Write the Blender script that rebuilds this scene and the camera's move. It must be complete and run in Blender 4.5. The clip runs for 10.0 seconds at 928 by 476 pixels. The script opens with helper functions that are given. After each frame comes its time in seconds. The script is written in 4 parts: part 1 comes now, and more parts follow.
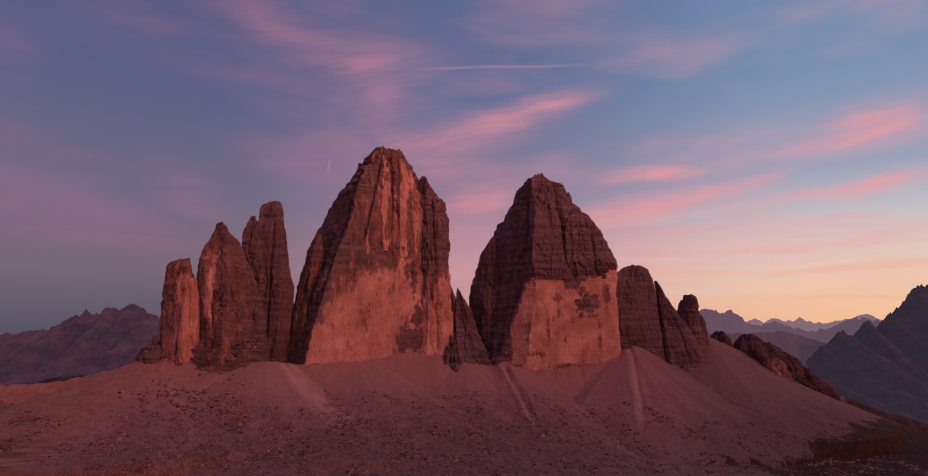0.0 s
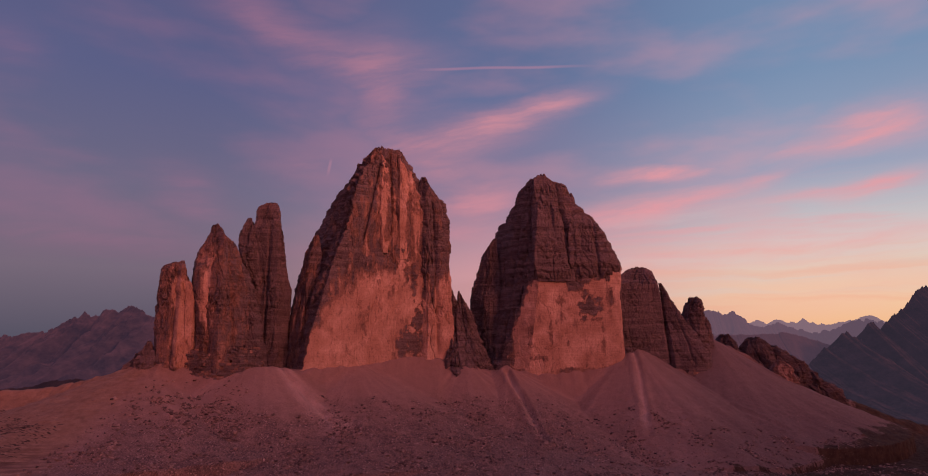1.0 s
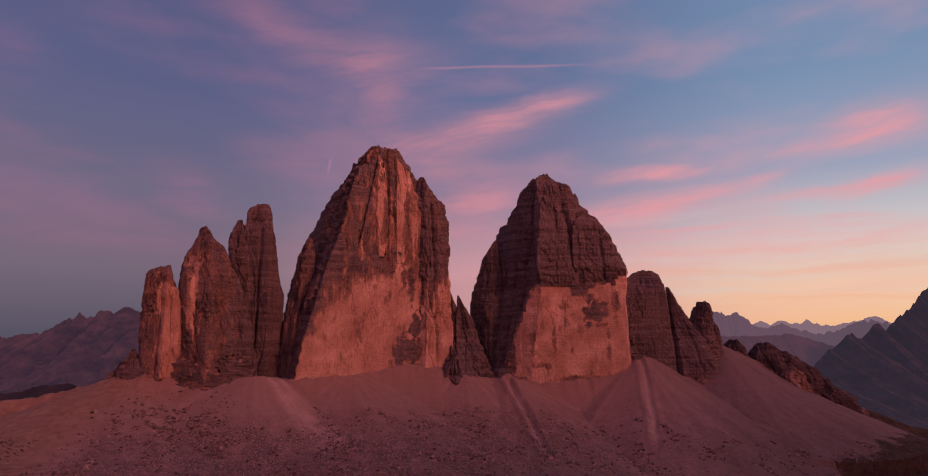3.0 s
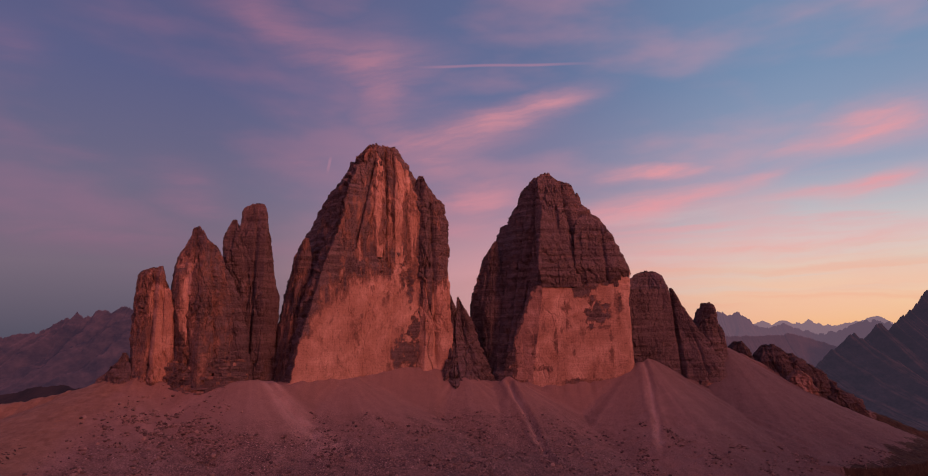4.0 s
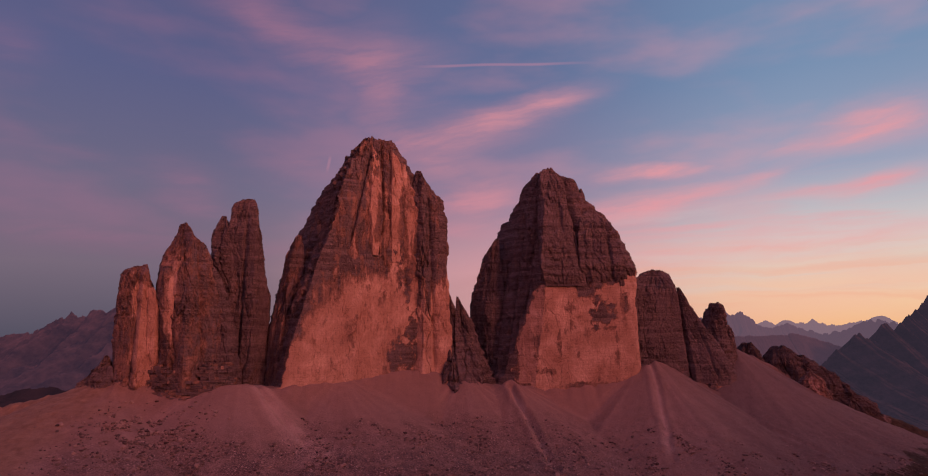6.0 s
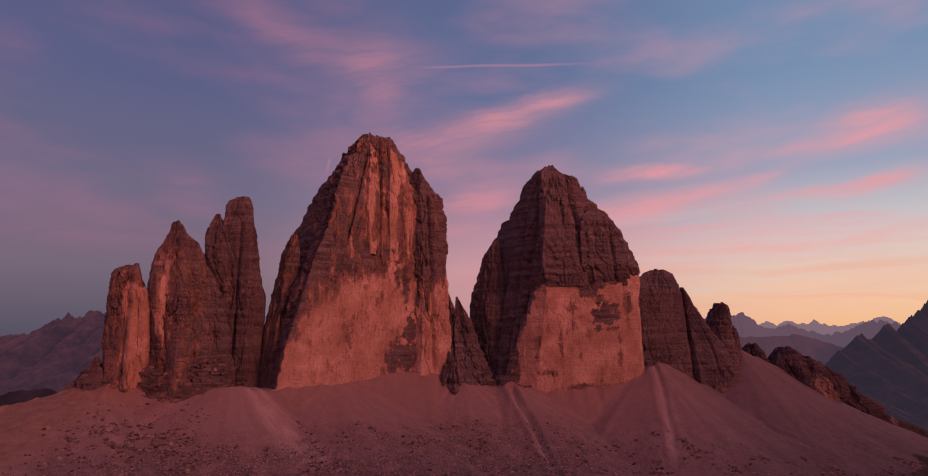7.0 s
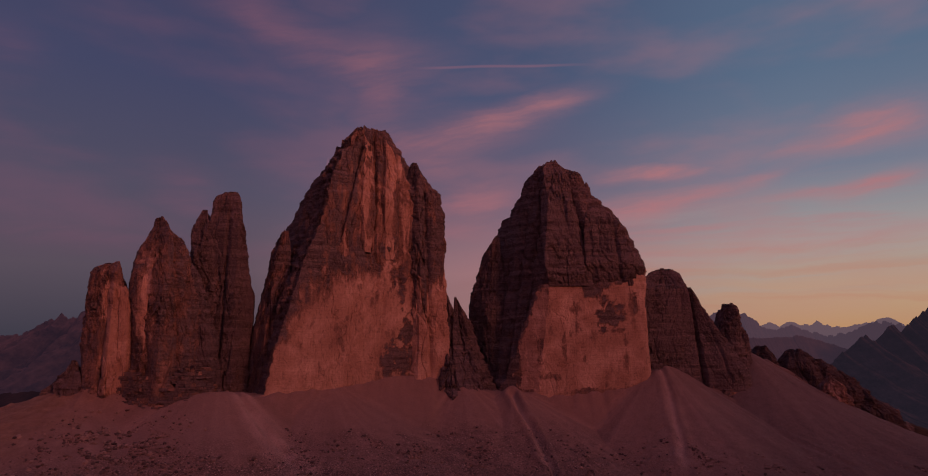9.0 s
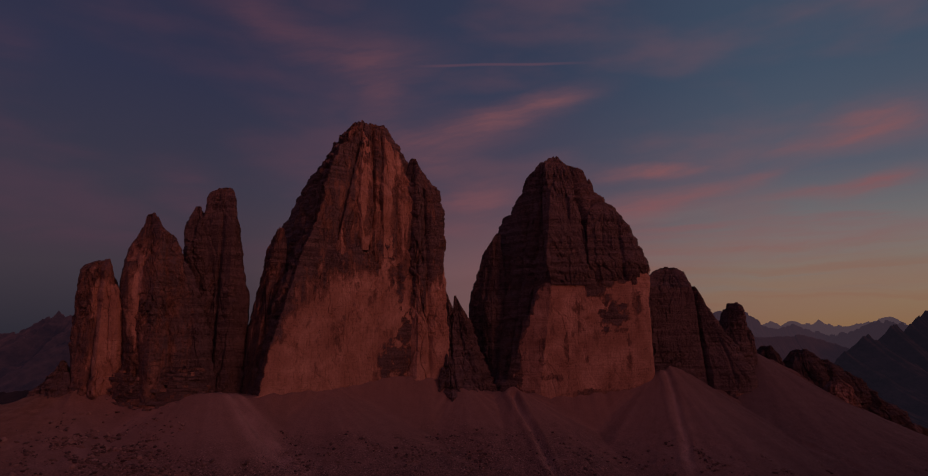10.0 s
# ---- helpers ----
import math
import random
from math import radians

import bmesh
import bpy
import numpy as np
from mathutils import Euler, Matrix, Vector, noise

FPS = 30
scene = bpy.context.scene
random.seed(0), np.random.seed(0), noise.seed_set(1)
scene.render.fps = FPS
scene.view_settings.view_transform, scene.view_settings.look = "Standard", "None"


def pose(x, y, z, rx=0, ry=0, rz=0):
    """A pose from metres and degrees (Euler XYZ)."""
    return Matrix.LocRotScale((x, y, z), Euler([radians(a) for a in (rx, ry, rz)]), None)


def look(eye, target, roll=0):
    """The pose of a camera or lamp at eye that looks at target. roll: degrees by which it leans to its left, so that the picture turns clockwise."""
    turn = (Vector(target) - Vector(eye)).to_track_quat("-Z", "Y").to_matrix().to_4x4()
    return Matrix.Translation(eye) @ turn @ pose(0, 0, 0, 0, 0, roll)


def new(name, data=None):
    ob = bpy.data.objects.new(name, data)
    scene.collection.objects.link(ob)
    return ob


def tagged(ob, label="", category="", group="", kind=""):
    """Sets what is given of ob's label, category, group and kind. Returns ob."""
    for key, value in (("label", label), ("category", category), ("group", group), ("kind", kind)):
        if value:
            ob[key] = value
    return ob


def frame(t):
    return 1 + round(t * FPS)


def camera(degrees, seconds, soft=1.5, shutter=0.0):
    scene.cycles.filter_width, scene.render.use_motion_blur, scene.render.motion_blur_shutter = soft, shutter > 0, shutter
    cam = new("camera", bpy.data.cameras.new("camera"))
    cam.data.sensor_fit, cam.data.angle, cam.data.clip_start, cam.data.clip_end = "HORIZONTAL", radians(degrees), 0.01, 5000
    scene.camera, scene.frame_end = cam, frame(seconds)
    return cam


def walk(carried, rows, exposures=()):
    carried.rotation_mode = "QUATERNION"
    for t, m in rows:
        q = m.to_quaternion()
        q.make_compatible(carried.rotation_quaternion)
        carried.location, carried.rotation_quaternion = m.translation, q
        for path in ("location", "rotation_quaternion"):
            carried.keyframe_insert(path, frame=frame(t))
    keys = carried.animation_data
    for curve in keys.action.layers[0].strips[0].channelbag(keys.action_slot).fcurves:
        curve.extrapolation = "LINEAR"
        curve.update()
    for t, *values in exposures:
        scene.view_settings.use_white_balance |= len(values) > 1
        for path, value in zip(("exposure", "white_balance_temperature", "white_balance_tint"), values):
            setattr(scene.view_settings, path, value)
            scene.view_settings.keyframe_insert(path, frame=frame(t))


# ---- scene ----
cam = camera(74.0, 10.0, soft=1.0)
# seconds, x, y, z, then yaw, pitch and roll in degrees
PATH = [
    (0.0, -0.02, -0.15, 299.87, -0.01, 8.90, -0.01),
    (0.5, -0.39, 14.04, 303.30, 0.04, 8.95, -0.05),
    (1.0, -0.53, 28.26, 306.72, 0.06, 8.98, -0.07),
    (1.5, -0.55, 42.53, 310.71, 0.07, 8.99, -0.08),
    (2.0, -0.50, 56.85, 315.28, 0.07, 8.97, -0.08),
    (2.5, -0.43, 71.22, 320.13, 0.06, 8.93, -0.08),
    (4.0, -0.33, 114.62, 332.42, 0.03, 8.77, -0.07),
    (4.5, -0.35, 129.16, 334.82, 0.03, 8.73, -0.06),
    (5.0, -0.39, 143.74, 336.25, 0.02, 8.71, -0.06),
    (5.5, -0.43, 158.33, 336.85, 0.01, 8.70, -0.07),
    (7.0, -0.47, 202.12, 336.38, -0.04, 8.79, -0.08),
    (7.5, -0.43, 216.67, 336.40, -0.06, 8.83, -0.09),
    (8.0, -0.39, 231.18, 336.84, -0.09, 8.86, -0.08),
    (8.5, -0.36, 245.61, 337.74, -0.12, 8.87, -0.07),
    (9.0, -0.39, 259.96, 339.01, -0.14, 8.85, -0.05),
    (9.5, -0.54, 274.20, 340.47, -0.16, 8.79, -0.01),
    (10.0, -0.89, 288.30, 341.93, -0.16, 8.69, 0.04),
]
walk(cam, [(t, look((x, y, z), (x - math.sin(radians(yaw)) * math.cos(radians(pitch)), y + math.cos(radians(yaw)) * math.cos(radians(pitch)), z + math.sin(radians(pitch))), roll))
           for t, x, y, z, yaw, pitch, roll in PATH],
     exposures=[(0.0, 0.0), (7.6, 0.0), (8.0, -0.22), (8.5, -0.53), (9.0, -0.9), (9.5, -1.3), (10.0, -1.85)])


# ---- sky and light ----
def srgb(r, g, b):
    """Linear colour from 0 to 255 display values."""
    return tuple((c / 12.92 if c <= 0.04045 else ((c + 0.055) / 1.055) ** 2.4) for c in (r / 255, g / 255, b / 255)) + (1.0,)


class Nodes:
    """Short hand for building a node tree."""

    def __init__(self, tree):
        self.tree = tree
        tree.nodes.clear()

    def add(self, kind, **inputs):
        node = self.tree.nodes.new(kind)
        for key, value in inputs.items():
            self.feed(node.inputs[key.replace("_", " ")], value)
        return node

    def feed(self, socket, value):
        if isinstance(value, bpy.types.NodeSocket):
            self.tree.links.new(value, socket)
        else:
            socket.default_value = value

    def math(self, op, a, b=0.0, c=0.0, clamp=False):
        node = self.tree.nodes.new("ShaderNodeMath")
        node.operation, node.use_clamp = op, clamp
        for socket, value in zip(node.inputs, (a, b, c)):
            self.feed(socket, value)
        return node.outputs[0]

    def vec(self, op, a, b=(0, 0, 0)):
        node = self.tree.nodes.new("ShaderNodeVectorMath")
        node.operation = op
        self.feed(node.inputs[0], a)
        self.feed(node.inputs[1], b)
        return node.outputs[0]

    def join(self, x, y, z):
        node = self.tree.nodes.new("ShaderNodeCombineXYZ")
        for socket, value in zip(node.inputs, (x, y, z)):
            self.feed(socket, value)
        return node.outputs[0]

    def noise(self, at, scale, detail=4.0, rough=0.55, distortion=0.0):
        node = self.add("ShaderNodeTexNoise", Vector=at, Scale=scale, Detail=detail, Roughness=rough, Distortion=distortion)
        return node.outputs[0]

    def span(self, value, low, high, to_low=0.0, to_high=1.0, smooth=True):
        node = self.tree.nodes.new("ShaderNodeMapRange")
        node.interpolation_type = "SMOOTHSTEP" if smooth else "LINEAR"
        for socket, v in zip(node.inputs, (value, low, high, to_low, to_high)):
            self.feed(socket, v)
        return node.outputs[0]

    def mix(self, factor, a, b, blend="MIX"):
        node = self.tree.nodes.new("ShaderNodeMix")
        node.data_type, node.blend_type = "RGBA", blend
        self.feed(node.inputs[0], factor)
        self.feed(node.inputs[6], a)
        self.feed(node.inputs[7], b)
        return node.outputs[2]

    def ramp(self, factor, stops):
        node = self.tree.nodes.new("ShaderNodeValToRGB")
        self.feed(node.inputs[0], factor)
        bands = node.color_ramp.elements
        for i, (place, colour) in enumerate(stops):
            if i >= 2:
                bands.new(place)
        for i, (place, colour) in enumerate(stops):
            bands[i].position = place
        for i, (place, colour) in enumerate(stops):
            bands[i].color = colour
        return node.outputs[0]


# pink clouds: bearing and height of the middle, half length, half thickness, tilt (all in degrees), weight
STREAKS = [
    (-0.8, 18.0, 4.7, 1.48, 10, 0.75),
    (4.4, 19.9, 4.4, 1.02, 16, 0.70),
    (9.2, 21.0, 2.9, 0.79, 10, 0.50),
    (-4.8, 16.5, 2.9, 1.25, -10, 0.55),
    (-8.3, 21.3, 2.2, 4.26, 0, 0.42),
    (-12.9, 24.8, 7.4, 2.27, -22, 0.36),
    (-19.5, 27.2, 5.4, 1.48, -20, 0.40),
    (-7.2, 24.4, 5.4, 1.70, 0, 0.25),
    (-15.5, 15.1, 2.9, 1.25, 0, 0.55),
    (-25.0, 12.9, 2.4, 1.25, -8, 0.50),
    (-24.5, 10.6, 2.5, 0.74, -4, 0.50),
    (-32.1, 7.9, 8.4, 1.48, 0, 0.30),
    (-27.8, 7.0, 7.9, 0.91, -3, 0.30),
    (0.6, 12.0, 3.4, 0.91, 3, 0.95),
    (-0.2, 9.5, 3.9, 0.79, 0, 0.60),
    (3.7, 13.4, 2.9, 0.91, 8, 0.40),
    (-0.8, 14.5, 3.4, 1.14, 0, 0.50),
    (19.2, 14.4, 2.8, 0.51, -3, 1.05),
    (14.7, 14.3, 2.9, 0.62, 4, 0.65),
    (17.7, 11.5, 5.4, 1.02, 7, 0.75),
    (13.5, 10.1, 3.9, 0.91, 8, 0.70),
    (22.3, 11.9, 3.4, 0.68, 6, 0.35),
    (32.6, 15.3, 3.5, 0.74, 10, 0.95),
    (33.2, 16.8, 2.9, 0.74, 8, 0.75),
    (28.5, 15.0, 2.9, 0.57, 4, 0.30),
    (36.8, 15.5, 2.5, 1.14, 0, 0.30),
    (34.1, 11.5, 2.2, 0.62, 14, 0.85),
    (30.0, 11.2, 4.7, 0.45, 5, 0.85),
    (27.0, 13.0, 1.5, 0.40, 10, 0.50),
    (35.4, 7.5, 3.7, 0.68, 4, 0.75),
    (32.7, 8.9, 2.5, 0.34, 0, 0.30),
    (21.0, 6.5, 5.4, 0.79, 3, 0.55),
    (26.6, 7.3, 5.4, 0.68, 4, 0.50),
    (25.8, 8.6, 2.9, 0.45, 4, 0.50),
    (16.0, 7.3, 3.4, 0.91, 4, 0.50),
    (31.6, 6.3, 3.9, 0.51, 2, 0.35),
    (34.5, 3.7, 3.4, 0.28, 0, 0.60),
    (30.5, 2.7, 6.9, 0.40, 0, 0.30),
    (23.2, 4.5, 2.9, 0.40, 0, 0.35),
    (-38.4, 21.3, 1.8, 1.25, 0, 0.35),
    (-33.5, 13.9, 2.0, 0.51, 0, 0.30),
    (-37.2, 13.1, 1.8, 1.70, 0, 0.30),
    (2.0, 4.6, 2.9, 1.14, 0, 0.40),
]


def build_sky():
    world = bpy.data.worlds.new("dusk_sky")
    world.use_nodes = True
    scene.world = world
    n = Nodes(world.node_tree)
    way = n.add("ShaderNodeTexCoord").outputs["Generated"]
    parts = n.add("ShaderNodeSeparateXYZ", Vector=way).outputs
    bearing = n.math("MULTIPLY", n.math("ARCTAN2", parts[0], parts[1]), 180 / math.pi)
    height = n.math("MULTIPLY", n.math("ARCSINE", parts[2]), 180 / math.pi)
    # clear sky: from the dull side to the afterglow side
    up = n.span(height, -6, 40, smooth=False)
    dull = n.ramp(up, [(0.0, srgb(67, 64, 79)), (0.13, srgb(86, 82, 98)), (0.25, srgb(118, 104, 120)), (0.4, srgb(109, 104, 130)), (0.6, srgb(91, 95, 134)), (1.0, srgb(88, 84, 124))])
    middle = n.ramp(up, [(0.0, srgb(150, 110, 120)), (0.13, srgb(200, 150, 148)), (0.25, srgb(210, 156, 162)), (0.4, srgb(140, 126, 153)), (0.6, srgb(98, 111, 150)), (1.0, srgb(88, 98, 137))])
    glow = n.ramp(up, [(0.0, srgb(190, 130, 110)), (0.13, srgb(244, 182, 130)), (0.2, srgb(242, 204, 168)), (0.29, srgb(214, 205, 201)), (0.42, srgb(154, 162, 186)), (0.6, srgb(120, 144, 177)), (1.0, srgb(100, 122, 162))])
    clear = n.mix(n.span(bearing, -26, 6), dull, middle)
    clear = n.mix(n.span(bearing, 2, 32), clear, glow)
    behind = n.span(n.math("ABSOLUTE", bearing), 60, 130)
    dusk = n.ramp(up, [(0.0, srgb(170, 92, 88)), (0.2, srgb(255, 136, 126)), (0.45, srgb(232, 126, 136)), (1.0, srgb(128, 98, 134))])
    clear = n.mix(behind, clear, dusk)
    # cloud streaks, ragged by noise
    flat = n.join(n.math("MULTIPLY", bearing, 0.055), n.math("MULTIPLY", height, 0.16), 0.0)
    ragged = n.math("SUBTRACT", n.noise(flat, 1.3, 5, 0.6), 0.5)
    ragged_2 = n.math("SUBTRACT", n.noise(n.vec("ADD", flat, (7.3, 2.1, 4.0)), 1.3, 5, 0.6), 0.5)
    az = n.math("MULTIPLY_ADD", ragged, 5.0, bearing)
    el = n.math("MULTIPLY_ADD", ragged_2, 2.4, height)
    total = None
    for a0, e0, long, thick, tilt, weight in STREAKS:
        c, s = math.cos(radians(tilt)), math.sin(radians(tilt))
        da, de = n.math("SUBTRACT", az, a0), n.math("SUBTRACT", el, e0)
        u = n.math("MULTIPLY_ADD", da, c / (1.25 * long), n.math("MULTIPLY", de, s / (1.25 * long)))
        v = n.math("MULTIPLY_ADD", de, c / (1.2 * thick), n.math("MULTIPLY", da, -s / (1.2 * thick)))
        far = n.math("MULTIPLY_ADD", u, u, n.math("MULTIPLY", v, v))
        puff = n.math("MULTIPLY", n.math("POWER", 2.718, n.math("MULTIPLY", far, -1.0)), weight)
        total = puff if total is None else n.math("ADD", total, puff)
    fibre = n.noise(n.join(n.math("MULTIPLY", az, 0.12), n.math("MULTIPLY_ADD", az, -0.1, n.math("MULTIPLY", el, 0.75)), 1.7), 1.0, 6, 0.58)
    veil = n.span(n.noise(n.vec("ADD", flat, (1.0, 9.0, 2.0)), 1.1, 4, 0.5), 0.42, 0.75)
    veil = n.math("MULTIPLY", veil, n.span(height, 45, 8, 0.3, 0.5))
    cloud = n.math("MULTIPLY", total, n.span(fibre, 0.3, 0.7, 0.5, 1.1))
    bands = n.noise(n.join(n.math("MULTIPLY", az, 0.035), n.math("MULTIPLY", height, 0.42), 5.2), 1.0, 6, 0.6, 0.3)
    bands = n.math("MULTIPLY", n.span(bands, 0.42, 0.7, 0.0, 0.7), n.math("MULTIPLY", n.span(bearing, -6, 14), n.math("MULTIPLY", n.span(height, 2.0, 5.0), n.span(height, 15.0, 10.0))))
    cloud = n.math("MAXIMUM", n.math("MAXIMUM", cloud, veil), bands)
    cloud = n.math("MULTIPLY", cloud, 0.78, clamp=True)
    tint = n.mix(n.span(bearing, -30, 25), srgb(164, 112, 138), srgb(234, 156, 162))
    tint = n.mix(n.span(height, 10, 2), tint, n.mix(n.span(bearing, -20, 25), srgb(104, 86, 110), srgb(242, 178, 160)))
    sky = n.mix(cloud, clear, tint)
    low = n.noise(n.join(n.math("MULTIPLY", az, 0.03), n.math("MULTIPLY_ADD", az, -0.012, n.math("MULTIPLY", el, 0.6)), 8.4), 1.0, 5, 0.55, 0.2)
    low = n.math("MULTIPLY", n.span(low, 0.48, 0.66, 0.0, 0.4), n.math("MULTIPLY", n.span(bearing, 8, 20), n.math("MULTIPLY", n.span(height, 2.5, 4.5), n.span(height, 12.0, 8.0))))
    sky = n.mix(low, sky, srgb(206, 203, 202))
    warm = n.noise(n.join(n.math("MULTIPLY", az, 0.03), n.math("MULTIPLY", el, 0.8), 2.6), 1.0, 5, 0.55, 0.2)
    warm = n.math("MULTIPLY", n.span(warm, 0.48, 0.66, 0.0, 0.3), n.math("MULTIPLY", n.span(bearing, 5, 18), n.math("MULTIPLY", n.span(height, 0.5, 2.0), n.span(height, 9.0, 6.0))))
    sky = n.mix(warm, sky, srgb(238, 164, 138))
    # vapour trails
    wave = n.math("MULTIPLY", n.math("SINE", n.math("MULTIPLY", bearing, 0.7)), 0.03)
    line = n.math("SUBTRACT", height, n.math("ADD", n.math("MULTIPLY_ADD", n.math("POWER", n.math("SUBTRACT", bearing, 2.5), 2.0), -0.0034, 24.39), wave))
    trail = n.math("MULTIPLY", n.span(n.math("ABSOLUTE", line), 0.03, 0.18, 1.0, 0.0), n.math("MULTIPLY", n.span(bearing, -6.0, -1.0), n.span(bearing, 14.0, 7.0)))
    lean = n.math("SUBTRACT", bearing, n.math("MULTIPLY_ADD", n.math("SUBTRACT", height, 15.2), 0.18, -12.75))
    small = n.math("MULTIPLY", n.span(n.math("ABSOLUTE", lean), 0.04, 0.2, 1.0, 0.0), n.math("MULTIPLY", n.span(height, 14.2, 15.2), n.span(height, 16.1, 15.5)))
    trail = n.math("MULTIPLY", n.math("ADD", trail, n.math("MULTIPLY", small, 0.8)), 0.21)
    sky = n.mix(trail, sky, srgb(236, 150, 164))
    back = n.add("ShaderNodeBackground", Color=sky, Strength=1.0)
    out = n.add("ShaderNodeOutputWorld")
    n.tree.links.new(back.outputs[0], out.inputs[0])


build_sky()
glow = bpy.data.lights.new("afterglow", "SUN")
glow.energy, glow.angle, glow.color = 4.2, radians(16), (1.0, 0.24, 0.16)
new("afterglow", glow).matrix_world = look((1650, 0, 1080), (0, 1500, 400))


# ---- materials ----
def finish(n, colour, rough, bump, strength=1.0, distance=1.0):
    relief = n.add("ShaderNodeBump", Strength=strength, Distance=distance, Height=bump)
    skin = n.add("ShaderNodeBsdfPrincipled", Base_Color=colour, Roughness=rough, Normal=relief.outputs[0])
    skin.inputs["Specular IOR Level"].default_value = 0.2
    out = n.add("ShaderNodeOutputMaterial")
    n.tree.links.new(skin.outputs[0], out.inputs[0])


def fresh(name):
    mat = bpy.data.materials.new(name)
    mat.use_nodes = True
    return mat, Nodes(mat.node_tree)


def attribute(n, name):
    node = n.tree.nodes.new("ShaderNodeAttribute")
    node.attribute_name = name
    return node.outputs["Fac"]


def rock_material(name, tone=1.0):
    """Dolomite: grey weathered walls, ochre fresh walls by the attribute pale, level beds and upright water streaks."""
    mat, n = fresh(name)
    at = n.add("ShaderNodeNewGeometry").outputs["Position"]
    beds = n.noise(n.vec("MULTIPLY", at, (0.006, 0.006, 0.11)), 1.0, 6, 0.65, 0.3)
    fine_beds = n.noise(n.vec("MULTIPLY", at, (0.03, 0.03, 0.4)), 1.0, 5, 0.62, 0.4)
    drips = n.noise(n.vec("MULTIPLY", at, (0.06, 0.06, 0.008)), 1.0, 6, 0.62, 0.8)
    drips_fine = n.noise(n.vec("MULTIPLY", at, (0.25, 0.25, 0.03)), 1.0, 5, 0.65, 0.8)
    blotch = n.noise(at, 0.02, 7, 0.62, 0.4)
    patchy = n.noise(n.vec("MULTIPLY", at, (0.07, 0.07, 0.045)), 1.0, 6, 0.65, 0.5)
    grain = n.noise(at, 0.24, 6, 0.7)
    pale = attribute(n, "pale")
    share = n.math("MULTIPLY_ADD", n.math("SUBTRACT", patchy, 0.5), 0.9, n.math("MULTIPLY_ADD", n.math("SUBTRACT", drips, 0.5), 0.8, pale))
    grey = n.ramp(blotch, [(0.3, (0.145, 0.123, 0.134, 1)), (0.5, (0.205, 0.172, 0.178, 1)), (0.72, (0.26, 0.212, 0.205, 1))])
    grey = n.mix(n.span(beds, 0.38, 0.62, 0.6, 0.0), grey, (0.085, 0.071, 0.078, 1))
    rust = n.ramp(patchy, [(0.3, (0.19, 0.125, 0.105, 1)), (0.7, (0.32, 0.205, 0.16, 1))])
    ochre = n.ramp(blotch, [(0.3, (0.33, 0.205, 0.155, 1)), (0.5, (0.46, 0.31, 0.24, 1)), (0.66, (0.6, 0.435, 0.35, 1))])
    ochre = n.mix(n.span(drips_fine, 0.4, 0.7, 0.0, 0.35), ochre, (0.33, 0.21, 0.15, 1))
    grey = n.mix(1.0, grey, (tone, tone, tone, 1), "MULTIPLY")
    colour = n.mix(n.span(share, 0.1, 0.42), grey, rust)
    colour = n.mix(n.span(share, 0.4, 0.68), colour, ochre)
    stain = n.math("MULTIPLY", n.span(drips_fine, 0.55, 0.7), n.span(drips, 0.5, 0.68))
    colour = n.mix(n.math("MULTIPLY", stain, 0.5), colour, (0.08, 0.062, 0.06, 1))
    calm = n.span(share, 0.35, 0.65, 1.0, 0.55)
    colour = n.mix(n.math("MULTIPLY", n.span(grain, 0.3, 0.55, 0.8, 0.0), calm), colour, n.mix(0.6, colour, (0.05, 0.04, 0.04, 1)))
    colour = n.mix(n.span(n.noise(at, 0.6, 4, 0.7), 0.5, 0.75, 0.0, 0.2), colour, n.mix(0.5, colour, (0.6, 0.46, 0.38, 1)))
    bent = n.vec("ADD", n.vec("MULTIPLY", at, (0.06, 0.06, 0.03)), n.vec("MULTIPLY", n.add("ShaderNodeTexNoise", Vector=at, Scale=0.06, Detail=4.0).outputs["Color"], (1.2, 1.2, 0.8)))
    crack = n.add("ShaderNodeTexVoronoi", Vector=bent, Scale=1.0)
    crack.feature = "DISTANCE_TO_EDGE"
    small_crack = n.add("ShaderNodeTexVoronoi", Vector=bent, Scale=2.7)
    small_crack.feature = "DISTANCE_TO_EDGE"
    line = n.math("MAXIMUM", n.math("MULTIPLY", n.span(crack.outputs["Distance"], 0.0, 0.045, 1.0, 0.0), n.span(patchy, 0.46, 0.62)), n.math("MULTIPLY", n.span(small_crack.outputs["Distance"], 0.0, 0.08, 0.7, 0.0), n.math("MULTIPLY", n.span(share, 0.55, 0.3), n.span(blotch, 0.45, 0.65))))
    layer = n.noise(n.vec("MULTIPLY", at, (0.012, 0.012, 0.32)), 1.0, 3, 0.6, 0.25)
    thin = n.math("MULTIPLY", n.span(n.math("ABSOLUTE", n.math("SUBTRACT", layer, 0.5)), 0.0, 0.03, 0.75, 0.0), n.math("MULTIPLY", n.span(blotch, 0.4, 0.6, 0.1, 1.0), n.span(share, 0.5, 0.2, 0.15, 1.0)))
    line = n.math("MAXIMUM", line, thin)
    colour = n.mix(n.math("MULTIPLY", line, n.math("MULTIPLY", calm, 0.8)), colour, n.mix(0.75, colour, (0.03, 0.025, 0.025, 1)))
    grain = n.math("SUBTRACT", grain, n.math("MULTIPLY", line, 0.6))
    bump = n.math("ADD", n.math("MULTIPLY", grain, n.span(share, 0.3, 0.7, 1.3, 0.45)), n.math("ADD", n.math("MULTIPLY", fine_beds, 0.6), n.math("MULTIPLY", drips_fine, 0.4)))
    finish(n, colour, 0.95, bump, 1.0, 2.1)
    return mat


